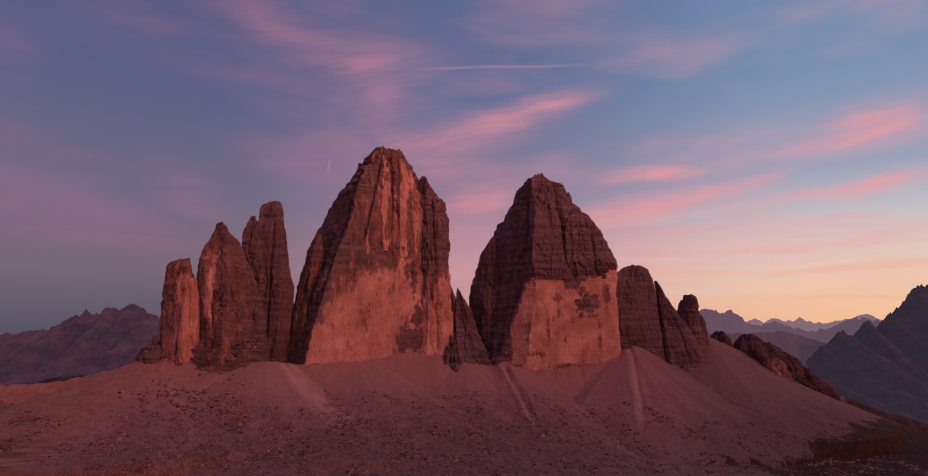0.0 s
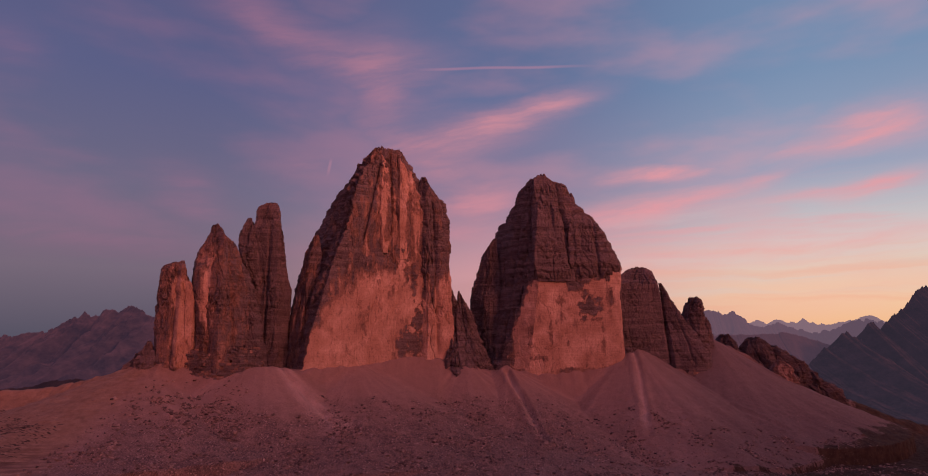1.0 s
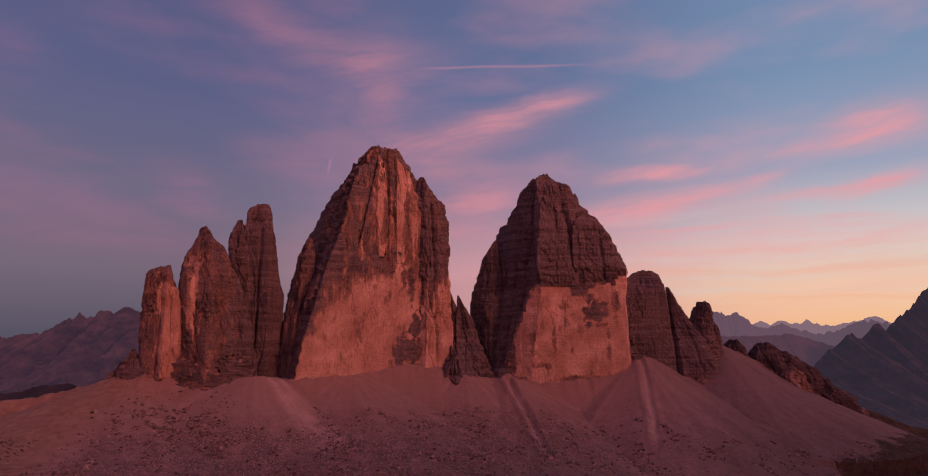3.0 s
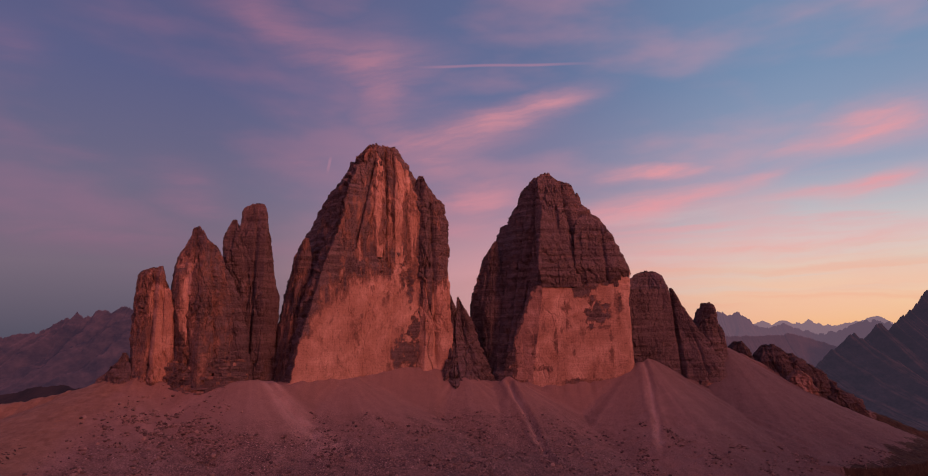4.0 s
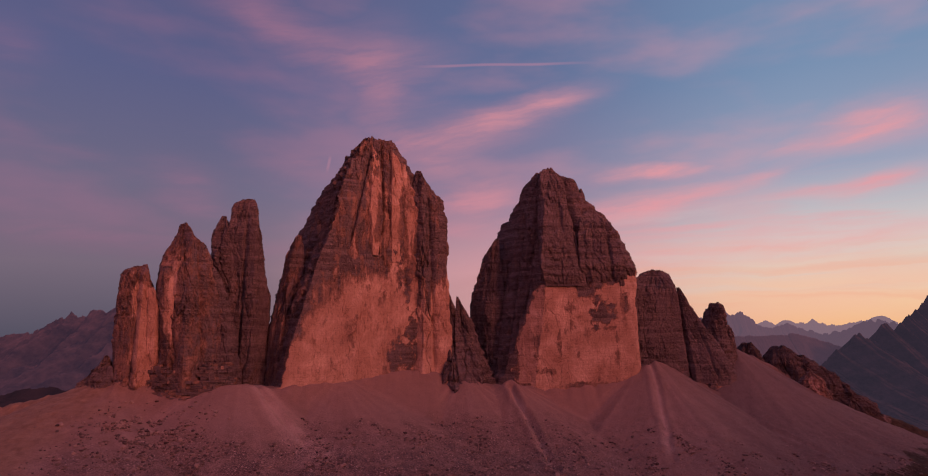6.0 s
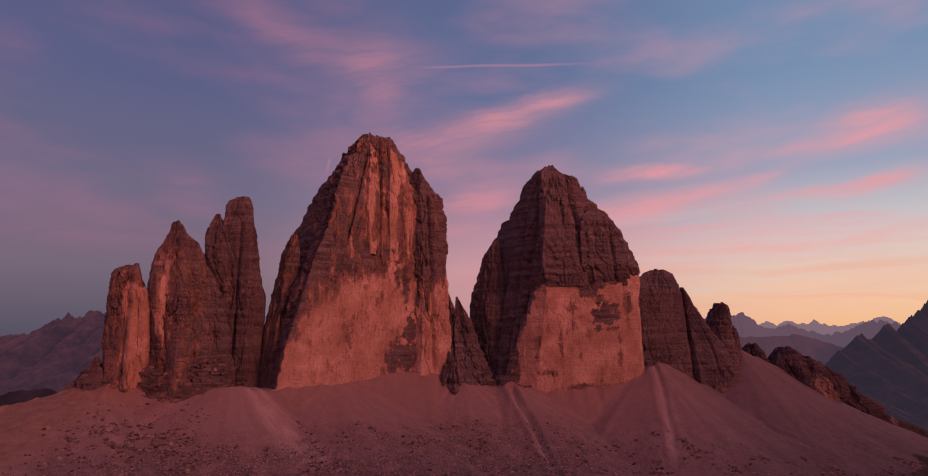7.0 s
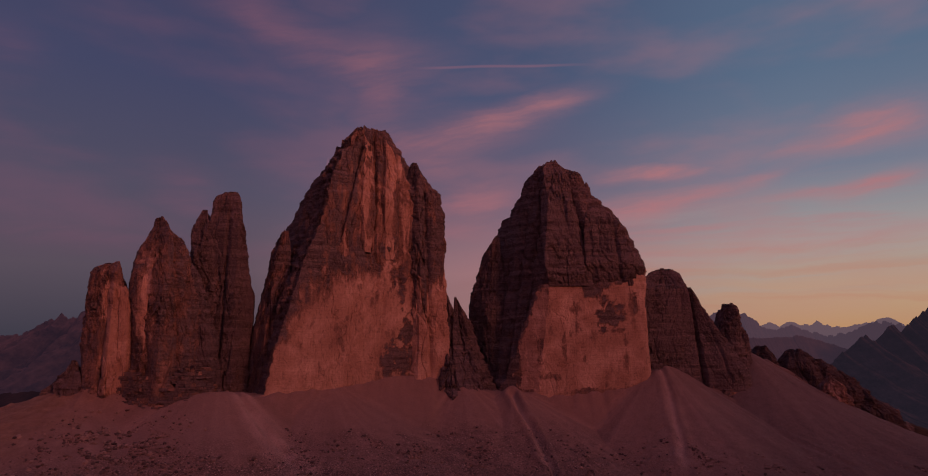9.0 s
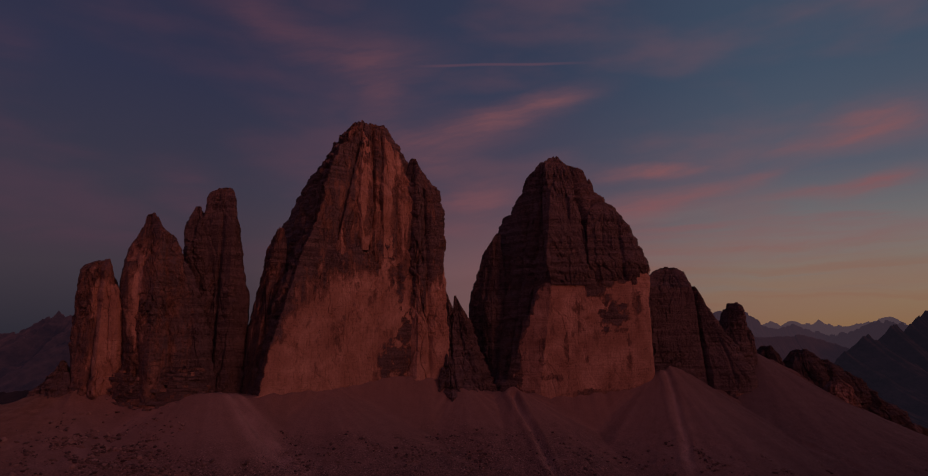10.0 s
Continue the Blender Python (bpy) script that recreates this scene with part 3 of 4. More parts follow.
def chance(a, b):
    """A steady random number, -1 to 1, for two numbers."""
    return TABLE[(TABLE[np.asarray(a, np.int64) & 511] + np.asarray(b, np.int64)) & 511] / 255.5 - 1


def pillar(name, base, rows, facets=(), depth=0.8, seed=0.0, relief=1.0, beds=1.0, cracks=(), pale=None, columns=260, step=2.0, pipes=1.0, ledges=0.75, smooth_front=None, rock=None):
    """One rock pillar as a closed mesh round the axis at base (x, y), in the world's metres.
    rows: height, and how far the wall stands out to the left and right of the axis, as seen from the north.
    facets: bearing of a wall from the north side (to the right positive), and rows of height and distance from the axis.
    cracks: place across at the foot and the top, low and high end, depth and half width of upright clefts.
    pale: function of across, height and facet that gives the share of fresh ochre rock."""
    ax, ay = base
    far = math.hypot(ax, ay)
    side = np.array([ay / far, -ax / far])
    front = np.array([-ax / far, -ay / far])
    rows = np.array(rows, float)
    z0, z1 = rows[0, 0], rows[-1, 0]
    zs = np.linspace(z0, z1, max(8, int((z1 - z0) / step)))
    # columns crowd on the side that faces north
    k = np.linspace(0, 1, columns, endpoint=False)
    turn = 2 * np.pi * (k - 0.5) - 0.6 * np.sin(2 * np.pi * (k - 0.5))
    # the walls step back in ledges
    zz, tt = np.meshgrid(zs, turn, indexing="ij")
    for tall, wave in ((24.0, 2.5), (9.0, 7.0)):
        phase = zz / tall + 1.3 * fractal(tt * wave + seed * 5.1, zz / (5 * tall), seed, 3)
        part_up = phase - np.floor(phase)
        zz = zz + ledges * tall * (smooth(part_up, 0.45, 1.0) - part_up) * smooth(zz, z1 - 4, z1 - 45)
    zz = np.clip(zz, z0, z1)
    wl, wr = np.interp(zz, rows[:, 0], rows[:, 1]), np.interp(zz, rows[:, 0], rows[:, 2])
    mid, half = (wr - wl) / 2, np.maximum((wr + wl) / 2, 1.0)
    rng = np.random.RandomState(int(seed * 10) + 5)
    walls = [(-90, half), (90, half), (180, half * depth), (-138, half * (0.75 + 0.25 * depth)), (138, half * (0.75 + 0.25 * depth))]
    if facets:
        for deg, dist in facets:
            dist = np.array(dist, float)
            d = np.interp(zz, dist[:, 0], dist[:, 1]) - mid * math.sin(radians(deg))
            walls.append((deg, np.maximum(d, 2.0)))
    else:
        for deg, share in ((rng.uniform(-12, 12), depth * 0.9), (-50 + rng.uniform(-8, 8), 0.82 + 0.1 * depth), (48 + rng.uniform(-8, 8), 0.84 + 0.1 * depth)):
            walls.append((deg, half * share))
    reach, which = np.full((len(zs), columns), 1e9), np.zeros((len(zs), columns), int)
    for i, (deg, d) in enumerate(walls):
        c = np.cos(turn - radians(deg))
        r = np.where(c[None, :] > 0.02, d / np.maximum(c, 0.02)[None, :], 1e9)
        which = np.where(r < reach, i, which)
        reach = np.minimum(reach, r)
    height = np.repeat(zs[:, None], columns, 1)
    out_side, out_front = np.sin(turn)[None, :], np.cos(turn)[None, :]

    def place(r, z):
        across = mid + r * out_side
        toward = r * out_front
        return ax + across * side[0] + toward * front[0], ay + across * side[1] + toward * front[1], z, across

    x, y, z, across = place(reach, height)
    s = seed * 17.3
    room = np.minimum(1.0, half / 45.0)
    # length round the wall, the same for all heights, so that ribs draw together towards the top
    mark = len(zs) // 3
    arc = np.concatenate([[0.0], np.cumsum(np.hypot(np.diff(x[mark]), np.diff(y[mark])))])[None, :]
    calm = np.ones_like(z) if smooth_front is None else 1 - smooth_front(across, z, which)
    broken = 0.3 + 1.2 * smooth(fractal(x / 80 + s, y / 80, z / 100, 3), -0.3, 0.3)
    rough = (0.22 + 0.78 * calm) * broken
    sway = fractal(x / 60 + s, y / 60, z / 75, 4)
    wu = arc + 16 * sway + 0.1 * np.sin(seed * 3) * z
    wv = z + 14 * fractal(x / 50, y / 50 + s, z / 60, 3)
    push = 11 * fractal(x / 85 + s, y / 85, z / 200, 3) * (0.3 + 0.7 * calm)
    # pillars and corners of the wall, then blocks and flakes on them
    lift, tilt, rim = plates(wu / 52 + s, wv / 130)
    push = push + pipes * (10.0 * lift + 5.0 * tilt - 7.0 * np.exp(-(rim / 0.05) ** 2)) * (0.1 + 0.9 * calm)
    lift, tilt, rim = plates((wu + 0.2 * z) / 22 + 2 * s, wv / 34)
    push = push + (4.6 * lift + 3.4 * tilt - 2.0 * np.exp(-(rim / 0.06) ** 2)) * rough
    lift, tilt, rim = plates((wu - 0.1 * z) / 9 + 3 * s, wv / 10)
    push = push + (2.1 * lift + 2.2 * tilt - 0.8 * np.exp(-(rim / 0.1) ** 2)) * rough
    lift, tilt, rim = plates(arc / 4.2 + s + 0 * z, z / 4.6)
    push = push + (1.1 * lift + 1.0 * tilt) * rough
    # level beds
    phase = z / (9.0 + 3.0 * np.sin(seed)) + 0.7 * fractal(x / 160 + s, y / 160, z / 70, 3)
    bed = np.floor(phase)
    saw = phase - bed
    ledge = smooth(fractal(x / 55 + s, y / 55, bed * 0.61, 2), -0.22, 0.25)
    push = push + beds * (0.25 + ledge) * (1.1 * (0.5 - saw) - 0.9 * np.exp(-(saw / 0.1) ** 2) + 0.7 * chance(bed, 5)) * (0.12 + 0.88 * calm)
    # gullies and thin seams
    push = push - 9.0 * (1 - ridged((x + 0.12 * z) / 90 + s, y / 90, z / 420 + s, 2)) ** 5 * calm
    push = push + 2.4 * (np.abs(fractal(x / 26 + s, y / 26, z / 30, 4, 0.6)) - 0.25) * (0.25 + 0.75 * calm)
    seam = perlin(x / 46 + s, y / 46, z / 75) + 0.25 * perlin(x / 14, y / 14 + s, z / 20)
    push = push - 2.6 * np.exp(-(seam / 0.02) ** 2) * smooth(perlin(x / 50, y / 50 + s, z / 50), -0.1, 0.2)
    push = push * relief * (0.35 + 0.65 * room)
    for foot, top, low, high, dig, wide in cracks:
        line = foot + (top - foot) * (z - low) / (high - low) + 3 * fractal(z / 30, s, 0.0, 3)
        push = push - dig * np.exp(-((across - line) / wide) ** 2) * smooth(z, low - 15, low + 15) * smooth(z, high + 15, high - 15) * (out_front > 0)
    reach_2 = np.maximum(reach + push, 0.25 * reach)
    top = smooth(z, z1 - 0.12 * (z1 - z0) - 6, z1)
    _, block = columns_of_rock(x / 8 + s, y / 8)
    lift = top * (3.0 * fractal(x / 11 + s, y / 11, 2.0, 3) + 9.0 * (block - 0.5)) * relief
    x, y, z, across = place(reach_2, height + lift)
    points = np.stack([x - ax, y - ay, z - z0], -1)
    me = grid_mesh(name, points, wrap=True, cap=True)
    share = np.zeros_like(z) if pale is None else pale(across, z, which)
    paint(me, "pale", share)
    me.materials.append(rock or ROCK)
    return me, (ax, ay, z0)


def bedded_blocks(name, way, low, high, seed, ragged=0.35, lean=0.3, deep=24.0):
    """Level courses of squared blocks along the foot of a wall: way of x, y; low and high end; rough top."""
    rng = np.random.RandomState(int(seed * 10) + 3)
    way = np.array(way, float)
    leg = np.hypot(*np.diff(way, axis=0).T)
    marks = np.concatenate([[0], np.cumsum(leg)])
    corner = np.array([(-1, -1, -1), (1, -1, -1), (1, 1, -1), (-1, 1, -1), (-1, -1, 1), (1, -1, 1), (1, 1, 1), (-1, 1, 1)], float) / 2
    sides = np.array([(0, 1, 5, 4), (1, 2, 6, 5), (2, 3, 7, 6), (3, 0, 4, 7), (4, 5, 6, 7), (3, 2, 1, 0)])
    verts, faces, tones, z = [], [], [], low
    while z < high:
        tall = rng.uniform(2.6, 6.5)
        along, share = rng.uniform(-4, 4), (z - low) / (high - low)
        step_back = rng.uniform(-2.0, 2.0) + lean * (z - low)
        while along < marks[-1]:
            wide = rng.uniform(3.5, 15.0)
            mid = along + wide / 2
            along += wide
            px, py = np.interp(mid, marks, way[:, 0]), np.interp(mid, marks, way[:, 1])
            rim = high - ragged * (high - low) * (0.5 + 1.4 * float(perlin(mid / 34 + seed, 0.4, 0.2)))
            if z > rim or rng.uniform() < 0.05 * share:
                continue
            k = min(max(np.searchsorted(marks, mid), 1), len(leg)) - 1
            tx, ty = (way[k + 1] - way[k]) / leg[k]
            box = corner * (wide * 0.985, deep, tall * 0.96) + rng.uniform(-0.35, 0.35, (8, 3))
            back = step_back + rng.normal(0, 1.3) + deep / 2
            verts.append(np.stack([px + box[:, 0] * tx - (box[:, 1] + back) * ty, py + box[:, 0] * ty + (box[:, 1] + back) * tx, z + tall / 2 + box[:, 2]], -1))
            faces.append(sides + 8 * len(faces))
            tones.append(np.full(8, rng.uniform(0.4, 0.6) if rng.uniform() < 0.12 else rng.uniform(0.0, 0.3)))
        z += tall
    me = bpy.data.meshes.new(name)
    me.from_pydata((np.vstack(verts) - (way[0, 0], way[0, 1], low)).tolist(), [], np.vstack(faces).tolist())
    paint(me, "pale", np.concatenate(tones))
    me.materials.append(ROCK)
    return me, (way[0, 0], way[0, 1], low)


EYE = Vector((0, 0, 300))


def tower(name, label, pieces, nearer=1.0):
    """A rock tower: an Empty at its foot with one mesh for each pillar; nearer draws it towards the start of the flight."""
    made = [(part_name, *(bedded_blocks if part_name == "bedded_plinth" else pillar)(part_name, *args, **more)) for part_name, args, more in pieces]
    root = tagged(new(name), label, "rock tower")
    first = Vector(made[0][2])
    root.location, root.scale = EYE + (first - EYE) * nearer, (nearer,) * 3
    for part_name, me, at in made:
        ob = new(part_name, me)
        ob.parent = root
        ob.location = Vector(at) - first
    return root


FRONT = 5  # index of the first facet given
GRANDE = [(163, 245, 136), (242, 242, 135), (329, 238, 138), (411, 223, 136), (486, 206, 134), (547, 186, 132), (631, 141, 112), (693, 97, 71), (724, 76, 53), (755, 50, 34), (764, 39, 24)]
GRANDE_BUT = [(221, 45, 39), (336, 51, 39), (395, 54, 37), (470, 55, 30), (560, 56, 31), (622, 56, 26), (637, 54, 6), (660, 52, -11), (687, 46, -24), (701, 38, -29)]
OVEST = [(171, 181, 204), (246, 186, 203), (338, 197, 199), (401, 200, 195), (448, 177, 201), (479, 171, 206), (511, 161, 190), (560, 133, 166), (593, 118, 147), (610, 96, 130), (633, 83, 99), (652, 68, 90), (685, 59, 70), (708, 43, 47), (725, 26, 26), (736, 6, 12)]
P = [(225, 67, 37), (362, 66, 37), (404, 63, 35), (446, 59, 25), (488, 54, 18), (530, 54, 11), (591, 49, 4), (603, 43, 2), (612, 27, -3)]
P2 = [(225, 40, 31), (459, 47, 20), (515, 48, 10), (537, 45, 5), (557, 37, -5), (574, 27, -14)]
F = [(228, 53, 90), (359, 63, 58), (418, 67, 43), (445, 69, 37), (478, 62, 31), (502, 50, 18), (517, 42, -3), (537, 37, -11), (549, 31, -18)]
L = [(230, 44, 35), (332, 49, 27), (384, 52, 26), (422, 46, 11), (446, 43, 5), (455, 39, 3), (463, 14, 0)]
SP2 = [(220, 10, 48), (244, 4, 40), (258, -6, 32), (270, -15, 26)]
SP3 = [(227, 8, 30), (252, 6, 22), (267, 4, 14), (274, 0, 7)]
SP = [(227, 24, 36), (252, 16, 28), (267, 9, 22), (279, 2, 17), (291, -3, 12), (299, -6, 10)]
G1 = [(200, 42, 62), (262, 30, 50), (300, 25, 38), (337, 20, 26), (380, 13, 13), (410, 8, 5), (424, 4, 0)]
G2 = [(190, -4, 92), (240, 2, 70), (278, 6, 52), (337, 9, 27), (380, 10, 12), (400, 9, 4), (413, 7, -1)]
M = [(147, 97, 80), (243, 94, 77), (341, 85, 70), (407, 77, 64), (441, 59, 58), (466, 41, 52), (483, 26, 45), (494, 4, 29)]
M2 = [(142, 16, 108), (204, 17, 106), (244, 18, 102), (308, 18, 68), (341, 18, 43), (407, 19, 6), (430, 20, -3), (450, 22, -14)]
OV_SH = [(432, 36, 66), (448, 42, 71), (479, 54, 74), (512, 58, 60), (560, 56, 38), (594, 51, 19), (607, 46, 7), (621, 34, -9)]
OV_LB = [(169, 48, 49), (245, 51, 47), (339, 59, 38), (418, 52, 32), (451, 38, 30), (515, 20, 20), (561, -5, 18)]
OV_RIB = [(439, -1, 84), (471, 6, 80), (527, 10, 70), (624, 12, 60), (689, 7, 52), (716, 2, 36), (728, -8, 25)]
GR_RIB = [(497, 19, 15), (572, 35, 24), (663, 43, 19), (717, 38, 12), (752, 24, -5)]
GR_RIB2 = [(484, 0, 26), (559, 13, 28), (651, 27, 24), (713, 31, 14), (744, 26, -6)]
GR_FL = [(173, 63, 5), (253, 61, 2), (334, 55, 10), (416, 40, 14), (486, 23, 13), (536, 5, 5)]
F_BT = [(217, 6, 68), (255, 8, 63), (332, 15, 54), (397, 19, 37), (442, 20, 19), (461, 15, 6)]
F_RT = [(215, 24, 50), (254, 26, 49), (333, 30, 37), (399, 36, 19), (452, 37, -4), (475, 35, -18)]
L_RT = [(219, 12, 25), (256, 12, 21), (319, 13, 19), (383, 15, 17), (408, 13, 10), (421, 11, 1)]
G_PL = [(198, 167, 72), (231, 163, 57), (244, 132, 30), (252, 105, 2)]
S = [(179, 66, 30), (308, 47, 22), (357, 38, 18), (382, 31, 17), (399, 20, 14), (407, 13, 5)]
S2 = [(146, 35, 14), (243, 27, 12), (325, 16, 6), (353, 10, -2)]
R1 = [(207, 45, 53), (274, 29, 42), (295, 16, 29), (305, 4, 18)]
R2 = [(143, 82, 64), (208, 71, 56), (258, 56, 41), (283, 43, 22), (298, 24, 1)]
R5 = [(143, 84, 57), (225, 65, 45), (258, 46, 22), (273, 28, -3)]
R6 = [(135, 86, 57), (200, 68, 46), (233, 49, 25), (246, 30, -2)]
R7 = [(124, 79, 57), (168, 65, 45), (202, 48, 24), (214, 30, -5)]
R8 = [(112, 74, 55), (152, 60, 43), (172, 44, 20), (185, 28, -4)]
GB1 = [(712, 31, 10), (743, 30, 4), (749, 26, -2), (755, 21, -8)]
GB2 = [(713, 25, 23), (741, 26, 18), (747, 24, 10), (755, 20, 3)]
GB3 = [(652, 14, 26), (691, 11, 21), (711, 8, 14), (724, 6, 7)]
GB4 = [(665, 38, 13), (696, 33, 6), (716, 26, -3), (728, 22, -10)]
OB1 = [(660, 6, 43), (694, 2, 40), (717, -5, 34), (726, -12, 28)]
OB2 = [(676, 13, 32), (709, 11, 26), (728, 8, 20), (736, 3, 14)]
OB3 = [(643, 16, 35), (677, 14, 31), (702, 10, 24), (712, 5, 14)]
OB4 = [(619, 11, 24), (652, 9, 20), (672, 5, 16), (682, 2, 10)]
OB5 = [(585, 12, 22), (617, 9, 19), (635, 6, 17), (645, 2, 11)]
R3 = [(140, 24, 58), (195, 15, 48), (222, 4, 34), (238, -5, 19), (252, -9, 13)]


def blots(across, z, spots, seed):
    """Ragged dark patches on a wall: place across, height, half width, half height and weight of each."""
    wob = 1.3 * fractal(across / 22, z / 26, seed, 6, 0.66)
    total = np.zeros_like(z)
    for a0, z0, ra, rz, weight in spots:
        total = np.maximum(total, weight * smooth(np.hypot((across - a0) / ra, (z - z0) / rz) + wob, 1.3, 0.6))
    return total


GRANDE_SPOTS = [(75, 338, 15, 38, 0.9), (66, 284, 40, 30, 0.9), (62, 436, 8, 44, 0.8), (36, 520, 14, 38, 0.9), (-20, 508, 10, 30, 0.85), (-62, 474, 24, 16, 0.9), (-122, 470, 30, 36, 0.8),
                (-150, 420, 20, 24, 0.7), (-10, 600, 7, 70, 0.8), (-34, 640, 6, 60, 0.8), (-186, 340, 9, 52, 0.9), (-196, 280, 12, 30, 0.8), (20, 660, 8, 60, 0.6), (88, 400, 6, 40, 0.6), (44, 450, 6, 22, 0.7), (-60, 560, 14, 30, 0.6)]
OVEST_SPOTS = [(116, 374, 29, 25, 0.95), (104, 408, 9, 18, 0.8), (128, 346, 24, 6, 0.5), (-70, 350, 8, 50, 0.8), (-78, 270, 8, 30, 0.7), (96, 432, 12, 14, 0.9), (60, 300, 4, 30, 0.35), (20, 320, 5, 44, 0.4), (-30, 300, 6, 30, 0.4), (150, 300, 6, 50, 0.4), (170, 400, 10, 22, 0.35), (40, 390, 16, 12, 0.3), (0, 250, 26, 7, 0.4)]


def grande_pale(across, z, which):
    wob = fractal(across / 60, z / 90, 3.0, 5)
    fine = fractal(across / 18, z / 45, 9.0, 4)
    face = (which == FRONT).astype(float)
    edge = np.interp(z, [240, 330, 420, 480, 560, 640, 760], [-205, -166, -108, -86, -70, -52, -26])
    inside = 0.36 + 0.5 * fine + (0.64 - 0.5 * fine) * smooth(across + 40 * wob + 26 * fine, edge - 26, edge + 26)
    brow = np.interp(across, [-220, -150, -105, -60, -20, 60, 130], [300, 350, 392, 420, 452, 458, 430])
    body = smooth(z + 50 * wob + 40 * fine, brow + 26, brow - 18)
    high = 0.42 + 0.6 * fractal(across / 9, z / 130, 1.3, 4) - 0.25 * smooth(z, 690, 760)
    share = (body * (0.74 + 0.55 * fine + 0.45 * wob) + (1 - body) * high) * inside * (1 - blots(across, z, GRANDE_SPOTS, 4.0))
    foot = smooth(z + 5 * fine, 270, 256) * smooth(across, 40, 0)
    # ochre on the front facet only, the other facets mostly grey
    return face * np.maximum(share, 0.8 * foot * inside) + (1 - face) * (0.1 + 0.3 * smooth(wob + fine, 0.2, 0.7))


def buttress_pale(across, z, which):
    wob = fractal(across / 16, z / 90, 6.0, 5)
    return 0.85 * smooth(z + 130 * wob - 1.2 * across, 470, 380) + 0.1 + 0.2 * wob


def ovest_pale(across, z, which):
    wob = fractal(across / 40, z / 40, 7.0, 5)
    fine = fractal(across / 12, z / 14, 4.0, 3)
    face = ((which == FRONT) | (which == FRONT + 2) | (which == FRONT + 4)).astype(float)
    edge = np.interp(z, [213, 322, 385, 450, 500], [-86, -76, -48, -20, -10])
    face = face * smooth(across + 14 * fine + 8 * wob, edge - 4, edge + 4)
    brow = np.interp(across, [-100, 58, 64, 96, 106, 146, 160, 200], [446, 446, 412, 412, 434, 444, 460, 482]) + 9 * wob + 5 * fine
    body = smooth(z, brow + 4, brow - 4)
    # shade below the undercut foot, put into the colour as less ochre
    undercut_shade = smooth(np.abs(z - 220 + 8 * fine), 11, 4) * smooth(np.abs(across + 8), 32, 42)
    share = (0.76 + 0.45 * fractal(across / 30, z / 60, 2.0, 4) + 0.1 * smooth(across, 0, -70)) * body * (1 - blots(across, z, OVEST_SPOTS, 8.0)) * (1 - 0.5 * undercut_shade)
    # flanks keep grey rock, which also paints in the left side's shade
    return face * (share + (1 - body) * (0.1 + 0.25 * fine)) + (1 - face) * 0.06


def front_calm(limit):
    return lambda across, z, which: (which == FRONT) * (0.9 * smooth(z + 0.3 * across, limit + 60, limit - 30) + 0.35 * smooth(z, limit - 30, limit + 60))


def side_pale(place, wide, low, high):
    def share(across, z, which):
        wob = fractal(across / 22, z / 60, 5.0, 4)
        return 0.52 * smooth(np.abs(across - place) / (1.3 * wide) + 1.5 * wob, 1.25, 0.3) * smooth(z + 40 * wob, high, high - 30) * smooth(z, low, low + 12) + 0.25 + 0.35 * wob
    return share


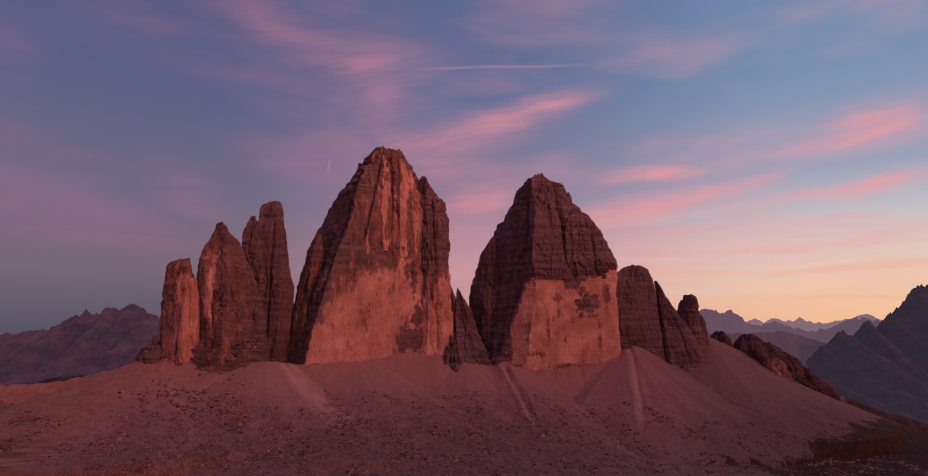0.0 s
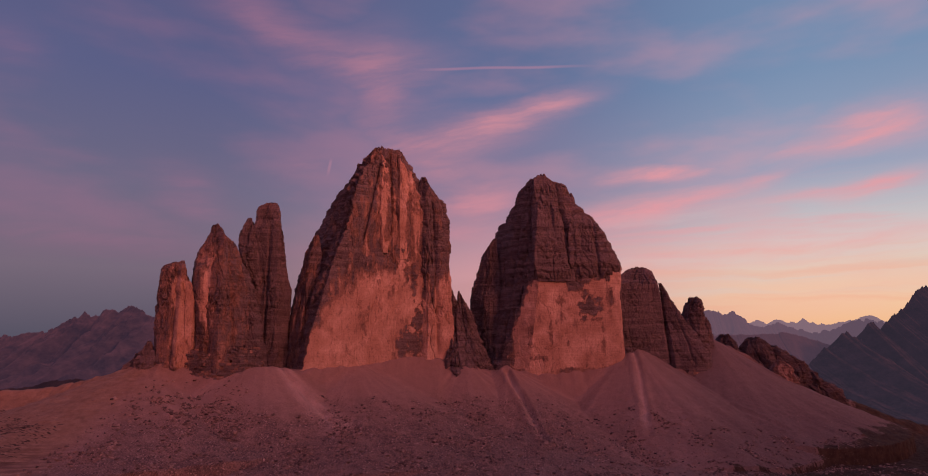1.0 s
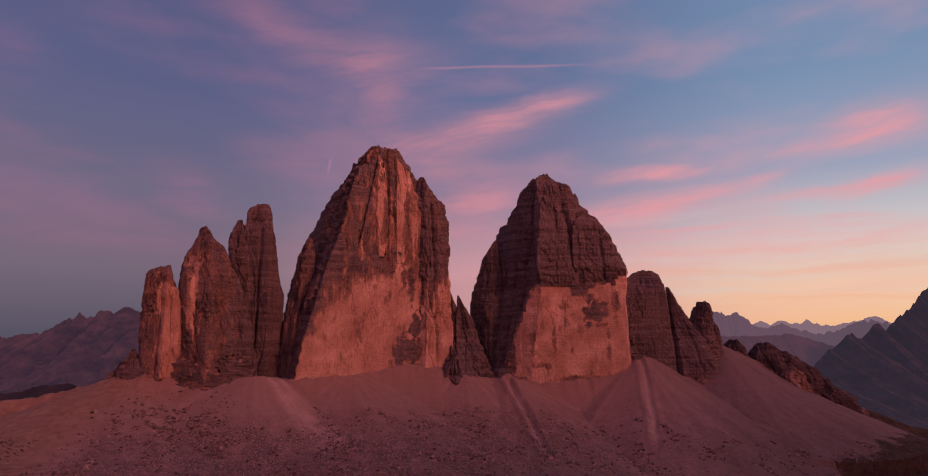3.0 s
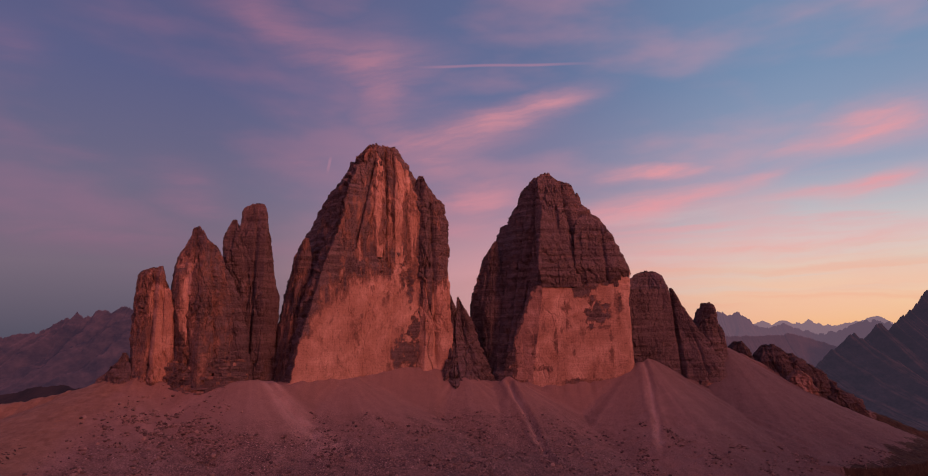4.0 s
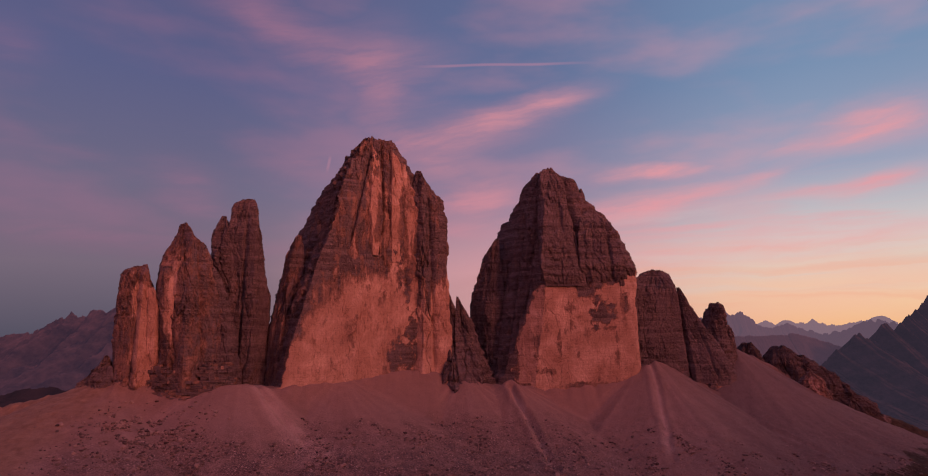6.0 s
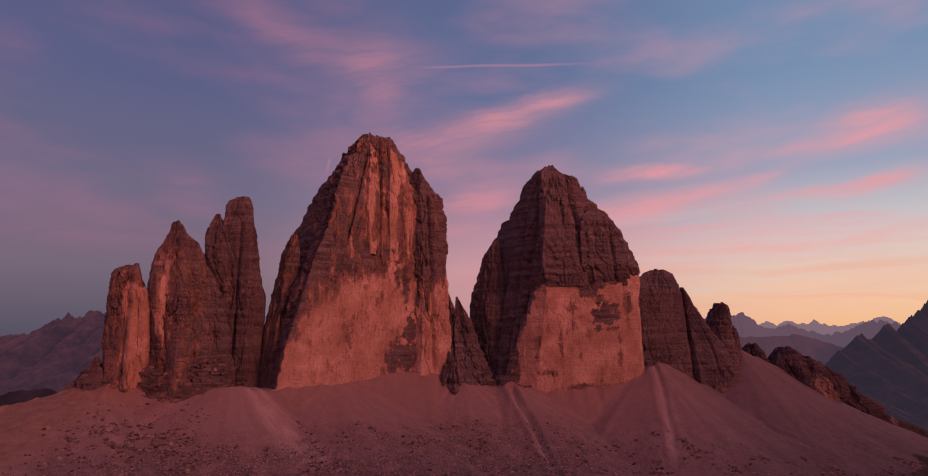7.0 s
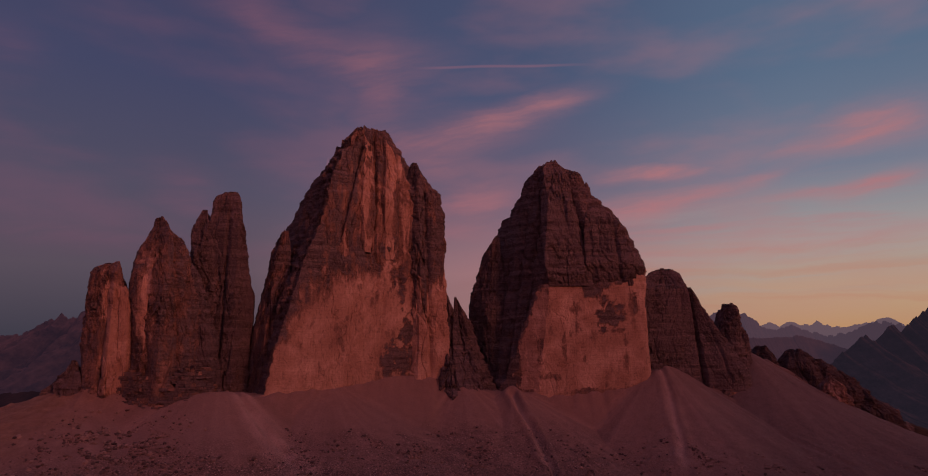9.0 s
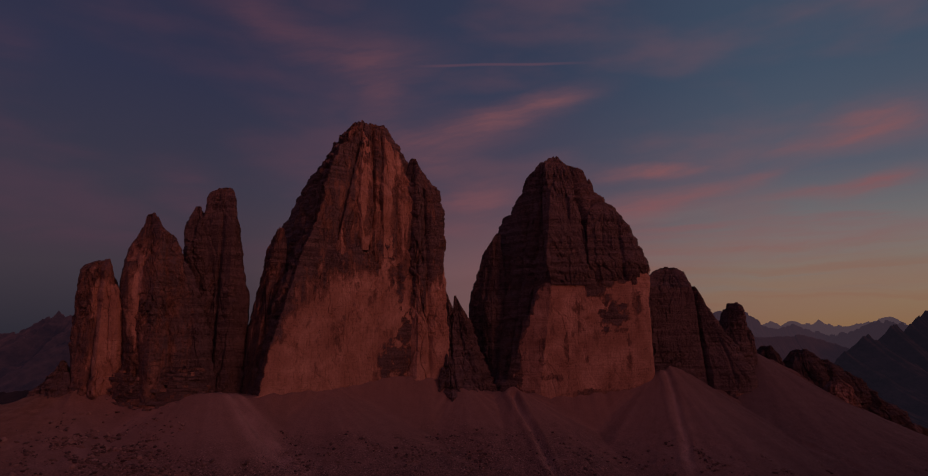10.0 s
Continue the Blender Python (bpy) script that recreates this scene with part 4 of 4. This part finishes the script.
tower("rock_tower", "tallest dolomite tower with a broad sheer ochre north wall", [
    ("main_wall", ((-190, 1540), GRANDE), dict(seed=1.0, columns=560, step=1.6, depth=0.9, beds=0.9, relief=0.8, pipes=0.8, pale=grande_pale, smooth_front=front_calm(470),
        facets=[(28, [(150, 74), (600, 70), (771, 34)]), (-62, [(236, 235), (451, 184), (550, 144), (652, 116), (771, 46)]), (62, [(150, 124), (560, 120), (771, 30)])],
        cracks=[(70, 36, 420, 740, 16, 5), (-170, -70, 300, 690, 10, 4), (-205, -120, 240, 600, 12, 5), (-60, -20, 520, 745, 10, 4), (10, 2, 540, 750, 12, 4), (40, 20, 520, 740, 9, 3), (20, 30, 250, 420, 3, 3)])),
    ("buttress", ((-70, 1545), GRANDE_BUT), dict(seed=2.0, columns=300, step=1.6, depth=1.0, beds=0.7, relief=0.65, pipes=0.8, pale=buttress_pale,
        facets=[(24, [(220, 30), (560, 26), (701, 5)]), (58, [(220, 44), (560, 38), (640, 16), (701, 5)]), (-32, [(220, 46), (640, 40), (701, 14)])],
        cracks=[(8, -10, 260, 640, 8, 5)])),
    ("upper_rib", ((-205, 1520), GR_RIB), dict(seed=1.3, columns=200, step=1.6, beds=0.9, relief=0.5, pale=side_pale(0, 14, 480, 760),
        facets=[(28, [(497, 62), (600, 69), (752, 33)]), (-45, [(497, 44), (600, 56), (752, 26)])])),
    ("upper_rib", ((-160, 1535), GR_RIB2), dict(seed=1.6, columns=200, step=1.6, beds=0.9, relief=0.5, pale=side_pale(6, 10, 480, 760),
        facets=[(28, [(484, 50), (600, 57), (752, 24)]), (-45, [(484, 40), (600, 48), (752, 22)])])),
    ("flank", ((-345, 1440), GR_FL), dict(seed=1.8, columns=240, step=1.7, beds=0.8, relief=0.6, pale=side_pale(30, 8, 150, 200),
        facets=[(-62, [(173, 56), (336, 42), (451, 24), (536, 8)]), (20, [(173, 36), (336, 30), (536, 8)])])),
    *[("summit_block", (at, rows), dict(seed=20 + i, columns=90, step=1.5, depth=0.9, beds=0.8, pale=lambda a, z, w: 0.2 + 0 * a))
      for i, (at, rows) in enumerate((((-205, 1530), GB1), ((-175, 1535), GB2), ((-150, 1540), GB3), ((-245, 1530), GB4)))],
    ("plinth", ((-200, 1452), G_PL), dict(seed=1.9, columns=300, step=1.2, depth=0.3, beds=1.6, relief=0.7, pale=lambda a, z, w: 0.8 + 0 * a,
        facets=[(28, [(198, 10), (252, 3)])])),
])
tower("rock_tower", "broad western dolomite tower with grey bedded top and ochre wall", [
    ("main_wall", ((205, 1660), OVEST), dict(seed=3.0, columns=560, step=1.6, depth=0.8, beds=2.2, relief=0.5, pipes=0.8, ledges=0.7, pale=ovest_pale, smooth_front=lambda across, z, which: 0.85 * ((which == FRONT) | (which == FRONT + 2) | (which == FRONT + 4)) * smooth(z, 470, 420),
        facets=[(15.7, [(171, 103), (440, 101), (460, 98), (616, 66), (736, 6)]), (-45, [(213, 149), (322, 121), (440, 92), (714, 40), (736, 14)]), (-18, [(171, 126), (440, 104), (460, 99), (616, 62), (736, 8)]),
                (-72, [(213, 190), (400, 205), (479, 178), (560, 142), (652, 78), (736, 14)]), (58, [(171, 192), (440, 192), (560, 154), (652, 98), (736, 18)])],
        cracks=[(-62, -14, 380, 720, 24, 4), (-112, -60, 250, 610, 20, 5), (92, 46, 440, 690, 20, 5), (-88, -40, 300, 560, 12, 4), (-140, -105, 230, 500, 12, 4), (30, 16, 470, 690, 10, 4), (128, 84, 450, 620, 10, 4)])),
    ("shoulder", ((335, 1650), OV_SH), dict(seed=3.2, columns=260, step=1.6, beds=1.5, relief=0.42, pipes=0.8,
        facets=[(15, [(432, 66), (452, 77), (484, 84), (560, 66), (621, 43)]), (52, [(432, 68), (476, 88), (560, 62), (621, 16)])], cracks=[(20, 8, 440, 600, 6, 4)])),
    ("left_buttress", ((70, 1668), OV_LB), dict(seed=3.4, columns=240, step=1.7, beds=1.1, relief=0.6, pipes=0.5,
        facets=[(-35, [(169, 44), (400, 34), (560, 10)]), (30, [(169, 40), (400, 32), (560, 8)])])),
    *[("summit_block", (at, rows), dict(seed=30 + i, columns=90, step=1.5, depth=0.9, beds=1.0))
      for i, (at, rows) in enumerate((((165, 1655), OB1), ((205, 1650), OB2), ((250, 1655), OB3), ((280, 1655), OB4), ((295, 1650), OB5)))],
    ("summit_rib", ((190, 1640), OV_RIB), dict(seed=3.6, columns=240, step=1.6, beds=1.8, relief=0.42, pipes=0.8,
        facets=[(14, [(439, 86), (460, 95), (616, 64), (728, 14)]), (-50, [(439, 74), (616, 40), (728, 14)])])),
])
tower("rock_tower", "slender flat-topped grey dolomite tower", [
    ("main_wall", ((-440, 1450), P), dict(seed=4.0, columns=320, step=1.5, depth=0.9, beds=0.6, relief=0.7, pipes=0.6, ledges=0.5,
        facets=[(-24, [(225, 50), (530, 34), (612, 14)]), (42, [(225, 46), (530, 33), (612, 14)])], cracks=[(-20, -12, 260, 590, 7, 4)])),
    ("shoulder", ((-480, 1445), P2), dict(seed=5.0, columns=240, step=1.7, depth=0.9, relief=0.8)),
], nearer=0.99)
tower("rock_tower", "pointed dolomite tower with reddish streaked flanks", [
    ("main_wall", ((-525, 1370), F), dict(seed=6.0, columns=360, step=1.5, depth=0.8, beds=0.7, relief=0.7, pipes=0.6, ledges=0.5,
        facets=[(-42, [(228, 54), (445, 42), (549, 12)]), (26, [(228, 60), (445, 42), (517, 22), (549, 12)])], pale=side_pale(-38, 12, 390, 505), cracks=[(25, 10, 240, 500, 7, 4)])),
    ("front_buttress", ((-555, 1345), F_BT), dict(seed=6.3, columns=240, step=1.6, depth=0.9, beds=0.9, relief=0.75, pipes=0.7, pale=side_pale(6, 12, 330, 470))),
    ("side_buttress", ((-480, 1385), F_RT), dict(seed=6.6, columns=220, step=1.6, depth=0.9, beds=0.9, relief=0.75, pipes=0.7)),
    ("bedded_plinth", ([(-588, 1314), (-545, 1302), (-500, 1301), (-455, 1312), (-425, 1340)], 212, 288, 6.8), {}),
], nearer=0.98)
tower("rock_tower", "stubby dolomite tower with one pale ochre face", [
    ("main_wall", ((-605, 1350), L), dict(seed=7.0, columns=320, step=1.5, depth=0.8, beds=0.6, relief=0.7, pipes=0.5, ledges=0.4,
        facets=[(-38, [(230, 40), (446, 28), (463, 12)]), (26, [(230, 40), (446, 28), (463, 12)])], pale=side_pale(8, 24, 236, 440), cracks=[(-18, -10, 240, 450, 7, 4)])),
    ("side_buttress", ((-585, 1335), L_RT), dict(seed=7.4, columns=200, step=1.6, depth=1.0, beds=0.7, relief=0.6, pipes=0.5, pale=side_pale(0, 20, 240, 440))),
    ("bedded_plinth", ([(-664, 1330), (-632, 1308), (-594, 1308)], 222, 282, 7.8), {}),
], nearer=0.98)
tower("rock_spire", "small crumbling rock spire on a stony ridge", [
    ("main_wall", ((-655, 1300), SP), dict(seed=8.0, columns=140, step=1.2, depth=0.8, beds=1.4, relief=1.2)),
    ("side_crag", ((-690, 1305), SP2), dict(seed=8.3, columns=140, step=1.2, depth=0.8, beds=1.4, relief=1.2)),
    ("side_crag", ((-640, 1300), SP3), dict(seed=8.6, columns=140, step=1.2, depth=0.8, beds=1.4, relief=1.2))])
tower("rock_spire", "jagged dark spires in the notch between two towers", [
    ("main_wall", ((-34, 1580), G1), dict(seed=9.0, columns=220, step=1.4, depth=0.8, relief=1.3, pipes=1.0,
        facets=[(-24, [(200, 84), (262, 62), (337, 32), (424, 4)]), (48, [(200, 72), (262, 52), (337, 27), (424, 3)])])),
    ("side_spire", ((-10, 1588), G2), dict(seed=10.0, columns=220, step=1.4, depth=0.8, relief=1.3, pipes=1.0,
        facets=[(12, [(190, 92), (240, 66), (337, 26), (413, 4)]), (62, [(190, 84), (240, 66), (337, 26), (413, 4)])])),
])
tower("rock_tower", "round-topped dark grey dolomite shoulder with a deep cleft", [
    ("main_wall", ((480, 1760), M), dict(seed=11.0, columns=360, step=1.6, depth=0.8, beds=0.9, relief=0.5, pipes=0.4, ledges=0.4,
        facets=[(20, [(147, 82), (441, 56), (494, 16)])])),
    ("side_buttress", ((560, 1738), M2), dict(seed=11.4, columns=320, step=1.6, depth=0.8, beds=0.9, relief=0.45, pipes=0.4, ledges=0.4, cracks=[(60, 10, 240, 400, 5, 4)])),
    ("bedded_plinth", ([(538, 1672), (590, 1652), (645, 1668)], 140, 232, 11.7), dict(ragged=0.25)),
], nearer=0.975)
tower("rock_spire", "narrow block-topped dark rock spire", [
    ("main_wall", ((640, 1745), S), dict(seed=12.4, columns=200, step=1.4, depth=0.9, beds=1.0, relief=1.3, pipes=0.6)),
    ("side_spire", ((670, 1750), S2), dict(seed=13.0, columns=140, step=1.8, depth=0.9)),
], nearer=0.98)
tower("rock_outcrop", "dark rock outcrop on the ridge crest", [
    ("main_wall", ((745, 1830), R1), dict(seed=14.0, columns=200, step=1.5, depth=0.8, beds=0.9, relief=1.1, pipes=0.5, ledges=0.4, rock=CRAG))])
tower("rock_outcrop", "long dark rock hump on the ridge crest", [
    ("main_wall", ((840, 1815), R2), dict(seed=15.0, columns=200, step=1.5, depth=0.8, beds=0.9, relief=1.1, pipes=0.5, ledges=0.4, rock=CRAG)),
    *[("crag", (at, rows), dict(seed=40 + i, columns=160, step=1.4, depth=0.8, beds=1.0, relief=1.1, pipes=0.5, ledges=0.4, rock=CRAG))
      for i, (at, rows) in enumerate((((885, 1805), R5), ((925, 1800), R6), ((965, 1795), R7), ((1000, 1790), R8)))]])
tower("rock_outcrop", "small reddish bedded crag in the scree", [
    ("main_wall", ((820, 1692), R3), dict(seed=16.0, columns=160, step=1.3, depth=0.6, beds=1.8, relief=1.1, pale=side_pale(20, 14, 150, 250)))])


# ---- far mountains ----
RIDGE_MASSIF = [(-4040, 229), (-3657, 293), (-3398, 311), (-3140, 332), (-3050, 388), (-2976, 431), (-2898, 444), (-2867, 488), (-2825, 453), (-2758, 444), (-2729, 501), (-2668, 510), (-2609, 488), (-2564, 518), (-2517, 536), (-2448, 496), (-2366, 462), (-2275, 410), (-2096, 349), (-1567, 229)]
RIDGE_DARK = [(-2097, 81), (-1876, 99), (-1721, 107), (-1656, 125), (-1590, 136), (-1523, 140), (-1466, 129), (-1387, 112), (-1227, 73)]
RIDGE_FAR = [(1677, 337), (2203, 391), (2287, 418), (2363, 395), (2447, 427), (2510, 409), (2591, 400), (2648, 431), (2709, 400), (2794, 382), (2933, 400), (3072, 427), (3152, 454), (3211, 445), (3320, 400), (3816, 359)]
RIDGE_MID = [(1503, 358), (1801, 455), (1852, 490), (1920, 495), (1970, 451), (2035, 486), (2087, 464), (2138, 442), (2162, 393), (2267, 372), (2393, 398), (2479, 363), (2653, 323), (2833, 354), (2927, 411), (3017, 424), (3193, 402), (3809, 358)]
RIDGE_HILL = [(1427, 315), (1889, 307), (2184, 315), (2353, 324), (2558, 262), (2761, 191), (3579, 27)]
RIDGE_NEAR = [(2152, -32), (2327, 91), (2439, 195), (2549, 230), (2580, 320), (2621, 338), (2640, 300), (2678, 274), (2742, 276), (2764, 372), (2809, 384), (2828, 306), (2864, 314), (2895, 387), (2974, 454), (3063, 534), (3136, 610), (3211, 634), (3463, 714), (3970, 877)]


def ridge(crest, y, run, base, material, label, seed, columns=620, rough=14, rows=90, spurs=0.8, wide=190, slant=160, crags=1.0):
    """A mountain ridge: crest of x, z at the distance y, falling to base over run metres on the near side."""
    crest = np.array(crest, float)
    xs = np.linspace(crest[0, 0], crest[-1, 0], columns)
    top = np.interp(xs, crest[:, 0], crest[:, 1]) + rough * crags * fractal(xs / 60, seed, 0.0, 5, 0.6)
    top = top + 0.5 * rough * crags * chance(np.floor((xs + 9 * fractal(xs / 30, seed, 2.0, 2)) / 34), int(seed))
    s = np.concatenate([np.linspace(-0.5, 0, 12, endpoint=False), np.linspace(0, 1, rows)])
    x, q = np.meshgrid(xs, s)
    rise = np.repeat(top[None, :], len(s), 0) - base
    bent = x + slant * q + 0.35 * wide * fractal(x / (1.6 * wide), q * 1.5, seed, 3)
    spur = 0.75 * ridged(bent / wide + seed, q * 0.5, seed, 1) + 0.25 * ridged(bent / (0.34 * wide), q * 1.2 + seed, seed, 2)
    share = 1 - np.abs(q) ** 0.8
    share = share + spurs * (0.12 - spur) * np.clip(np.abs(q) * 3.0, 0, 1) * (1 - np.abs(q))
    z = base + rise * share + 0.7 * rough * fractal(x / 70, q * 9, seed, 5, 0.55) * np.clip(np.abs(q) * 8, 0, 1)
    yy = y - q * run
    me = grid_mesh("backdrop", np.stack([x, yy, z], -1))
    me.materials.append(material)
    tagged(new("backdrop", me), label, "mountain range", kind="structure")


HAZED = distance_material
# bluish rock colours and a glowing share paint the haze of each range
ridge(RIDGE_MASSIF, 4700, 900, -120, HAZED("hazy_massif", (0.035, 0.042, 0.064, 1), (0.1, 0.1, 0.128, 1), srgb(50, 52, 76), 0.34), "hazy blue-violet mountain massif with pinkish ribs", 3.0, columns=760, rows=170, spurs=2.0, wide=190, rough=20, slant=520)
ridge(RIDGE_DARK, 2500, 300, 40, HAZED("dark_crag", (0.015, 0.014, 0.018, 1), (0.045, 0.038, 0.042, 1), srgb(44, 35, 48), 0.35), "low dark crags behind the earthy crest", 13.0, columns=300, rough=9, spurs=0.4, wide=60)
ridge(RIDGE_FAR, 4900, 300, 100, HAZED("hazy_range", (0.2, 0.18, 0.2, 1), (0.25, 0.22, 0.24, 1), srgb(134, 110, 122), 0.9), "pale violet farthest mountain range", 5.0, rough=14)
ridge(RIDGE_MID, 4780, 350, 50, HAZED("hazy_middle", (0.2, 0.18, 0.2, 1), (0.25, 0.22, 0.24, 1), srgb(100, 82, 98), 0.85), "violet middle mountain range", 7.0, rough=20, spurs=0.3)
ridge(RIDGE_HILL, 4550, 500, -60, HAZED("hazy_hill", (0.16, 0.14, 0.15, 1), (0.22, 0.19, 0.2, 1), srgb(76, 62, 78), 0.75), "dusky forested hills", 9.0, rough=8, spurs=0.2)
ridge(RIDGE_NEAR, 4300, 1500, -220, HAZED("dusky_mountain", (0.025, 0.026, 0.032, 1), (0.11, 0.1, 0.112, 1), srgb(58, 52, 67), 0.55), "dusky mountain with jagged steps", 11.0, rough=16, rows=140, spurs=0.45, wide=210, slant=0, crags=2.0)


# ---- boulders ----
def lump(rng, size):
    """A small angular block."""
    bm = bmesh.new()
    bmesh.ops.create_icosphere(bm, subdivisions=1, radius=1.0)
    co = np.array([v.co for v in bm.verts])
    faces = np.array([[v.index for v in f.verts] for f in bm.faces])
    bm.free()
    co = co * rng.uniform(0.65, 1.3, (len(co), 1)) * rng.uniform(0.6, 1.2, 3) * (1, 1, 0.75)
    return co * size, faces


def scatter():
    rng = np.random.RandomState(21)
    verts, faces, count = [], [], 0
    shapes = [lump(rng, 1.0) for _ in range(12)]
    n = 120000
    x, y = rng.uniform(-620, 900, n) , rng.uniform(900, 1420, n)
    x[:6000], y[:6000] = rng.normal(-505, 48, 6000), rng.normal(1165, 42, 6000)
    z = ground_height(x, y)
    wob = fractal(x / 60, y / 60, 3.3, 4)
    keep = (z + 50 * wob < 172 - 0.12 * np.maximum(x - 100, 0)) & (rng.uniform(0, 1, n) < 0.08 + 0.92 * smooth(fractal(x / 60, y / 60, 12.0, 4), -0.05, 0.35) ** 2)
    keep[:6000] = fractal(x[:6000] / 30, y[:6000] / 30, 5.0, 3) > 0.02
    for px, py, pz in zip(x[keep], y[keep], z[keep]):
        size = 0.6 + 3.0 * rng.uniform() ** 5
        co, fc = shapes[rng.randint(12)]
        a = rng.uniform(0, 6.28)
        c, s = math.cos(a), math.sin(a)
        q = co * size
        verts.append(np.stack([q[:, 0] * c - q[:, 1] * s + px, q[:, 0] * s + q[:, 1] * c + py, q[:, 2] + pz + 0.2 * size], -1))
        faces.append(fc + count)
        count += len(co)
    me = bpy.data.meshes.new("boulder_field")
    me.from_pydata(np.vstack(verts).tolist(), [], np.vstack(faces).tolist())
    me.materials.append(BOULDER)
    tagged(new("boulder_field", me), "scattered angular grey boulders on the scree", "boulders", kind="stuff")


scatter()


def large_boulders():
    """Blocks big enough to tell apart, each a thing of its own on one of a few shared meshes."""
    rng = np.random.RandomState(33)
    kinds = []
    for k in range(7):
        bm = bmesh.new()
        bmesh.ops.create_icosphere(bm, subdivisions=2, radius=1.0)
        stretch_by = rng.uniform(0.7, 1.25, 3)
        for v in bm.verts:
            n = v.co.copy()
            v.co = Vector((n.x * stretch_by[0], n.y * stretch_by[1], n.z * stretch_by[2] * 0.8)) * (1 + 0.55 * noise.noise(n * 1.3 + Vector((k * 7.0, 0, 0))))
            # cut flat sides
            for axis in (Vector((0.7, 0.5, 0.5)), Vector((-0.6, 0.7, 0.4)), Vector((0.1, -0.9, 0.4))):
                over = v.co.dot(axis.normalized()) - 0.72
                if over > 0:
                    v.co -= axis.normalized() * over
        me = bpy.data.meshes.new("boulder")
        bm.to_mesh(me)
        bm.free()
        me.materials.append(BOULDER)
        kinds.append(me)
    x, y = rng.uniform(-600, 560, 900), rng.uniform(940, 1330, 900)
    x[:90], y[:90] = rng.normal(-515, 48, 90), rng.normal(1170, 45, 90)
    z = ground_height(x, y)
    good = np.flatnonzero((z < 175) & (fractal(x / 60, y / 60, 12.0, 4) > 0.05))[:130]
    good = np.union1d(np.flatnonzero(fractal(x[:90] / 30, y[:90] / 30, 5.0, 3) > -0.05), good)
    for i in good:
        ob = new("boulder", kinds[rng.randint(7)])
        size = 1.8 + 3.2 * rng.uniform() ** 3
        ob.matrix_world = Matrix.LocRotScale((x[i], y[i], z[i] + 0.15 * size), Euler((rng.uniform(-0.3, 0.3), rng.uniform(-0.3, 0.3), rng.uniform(0, 6.28))), (size, size, size))
        tagged(ob, "angular grey dolomite boulder lying on reddish scree", "boulder", "boulders below the walls")


large_boulders()
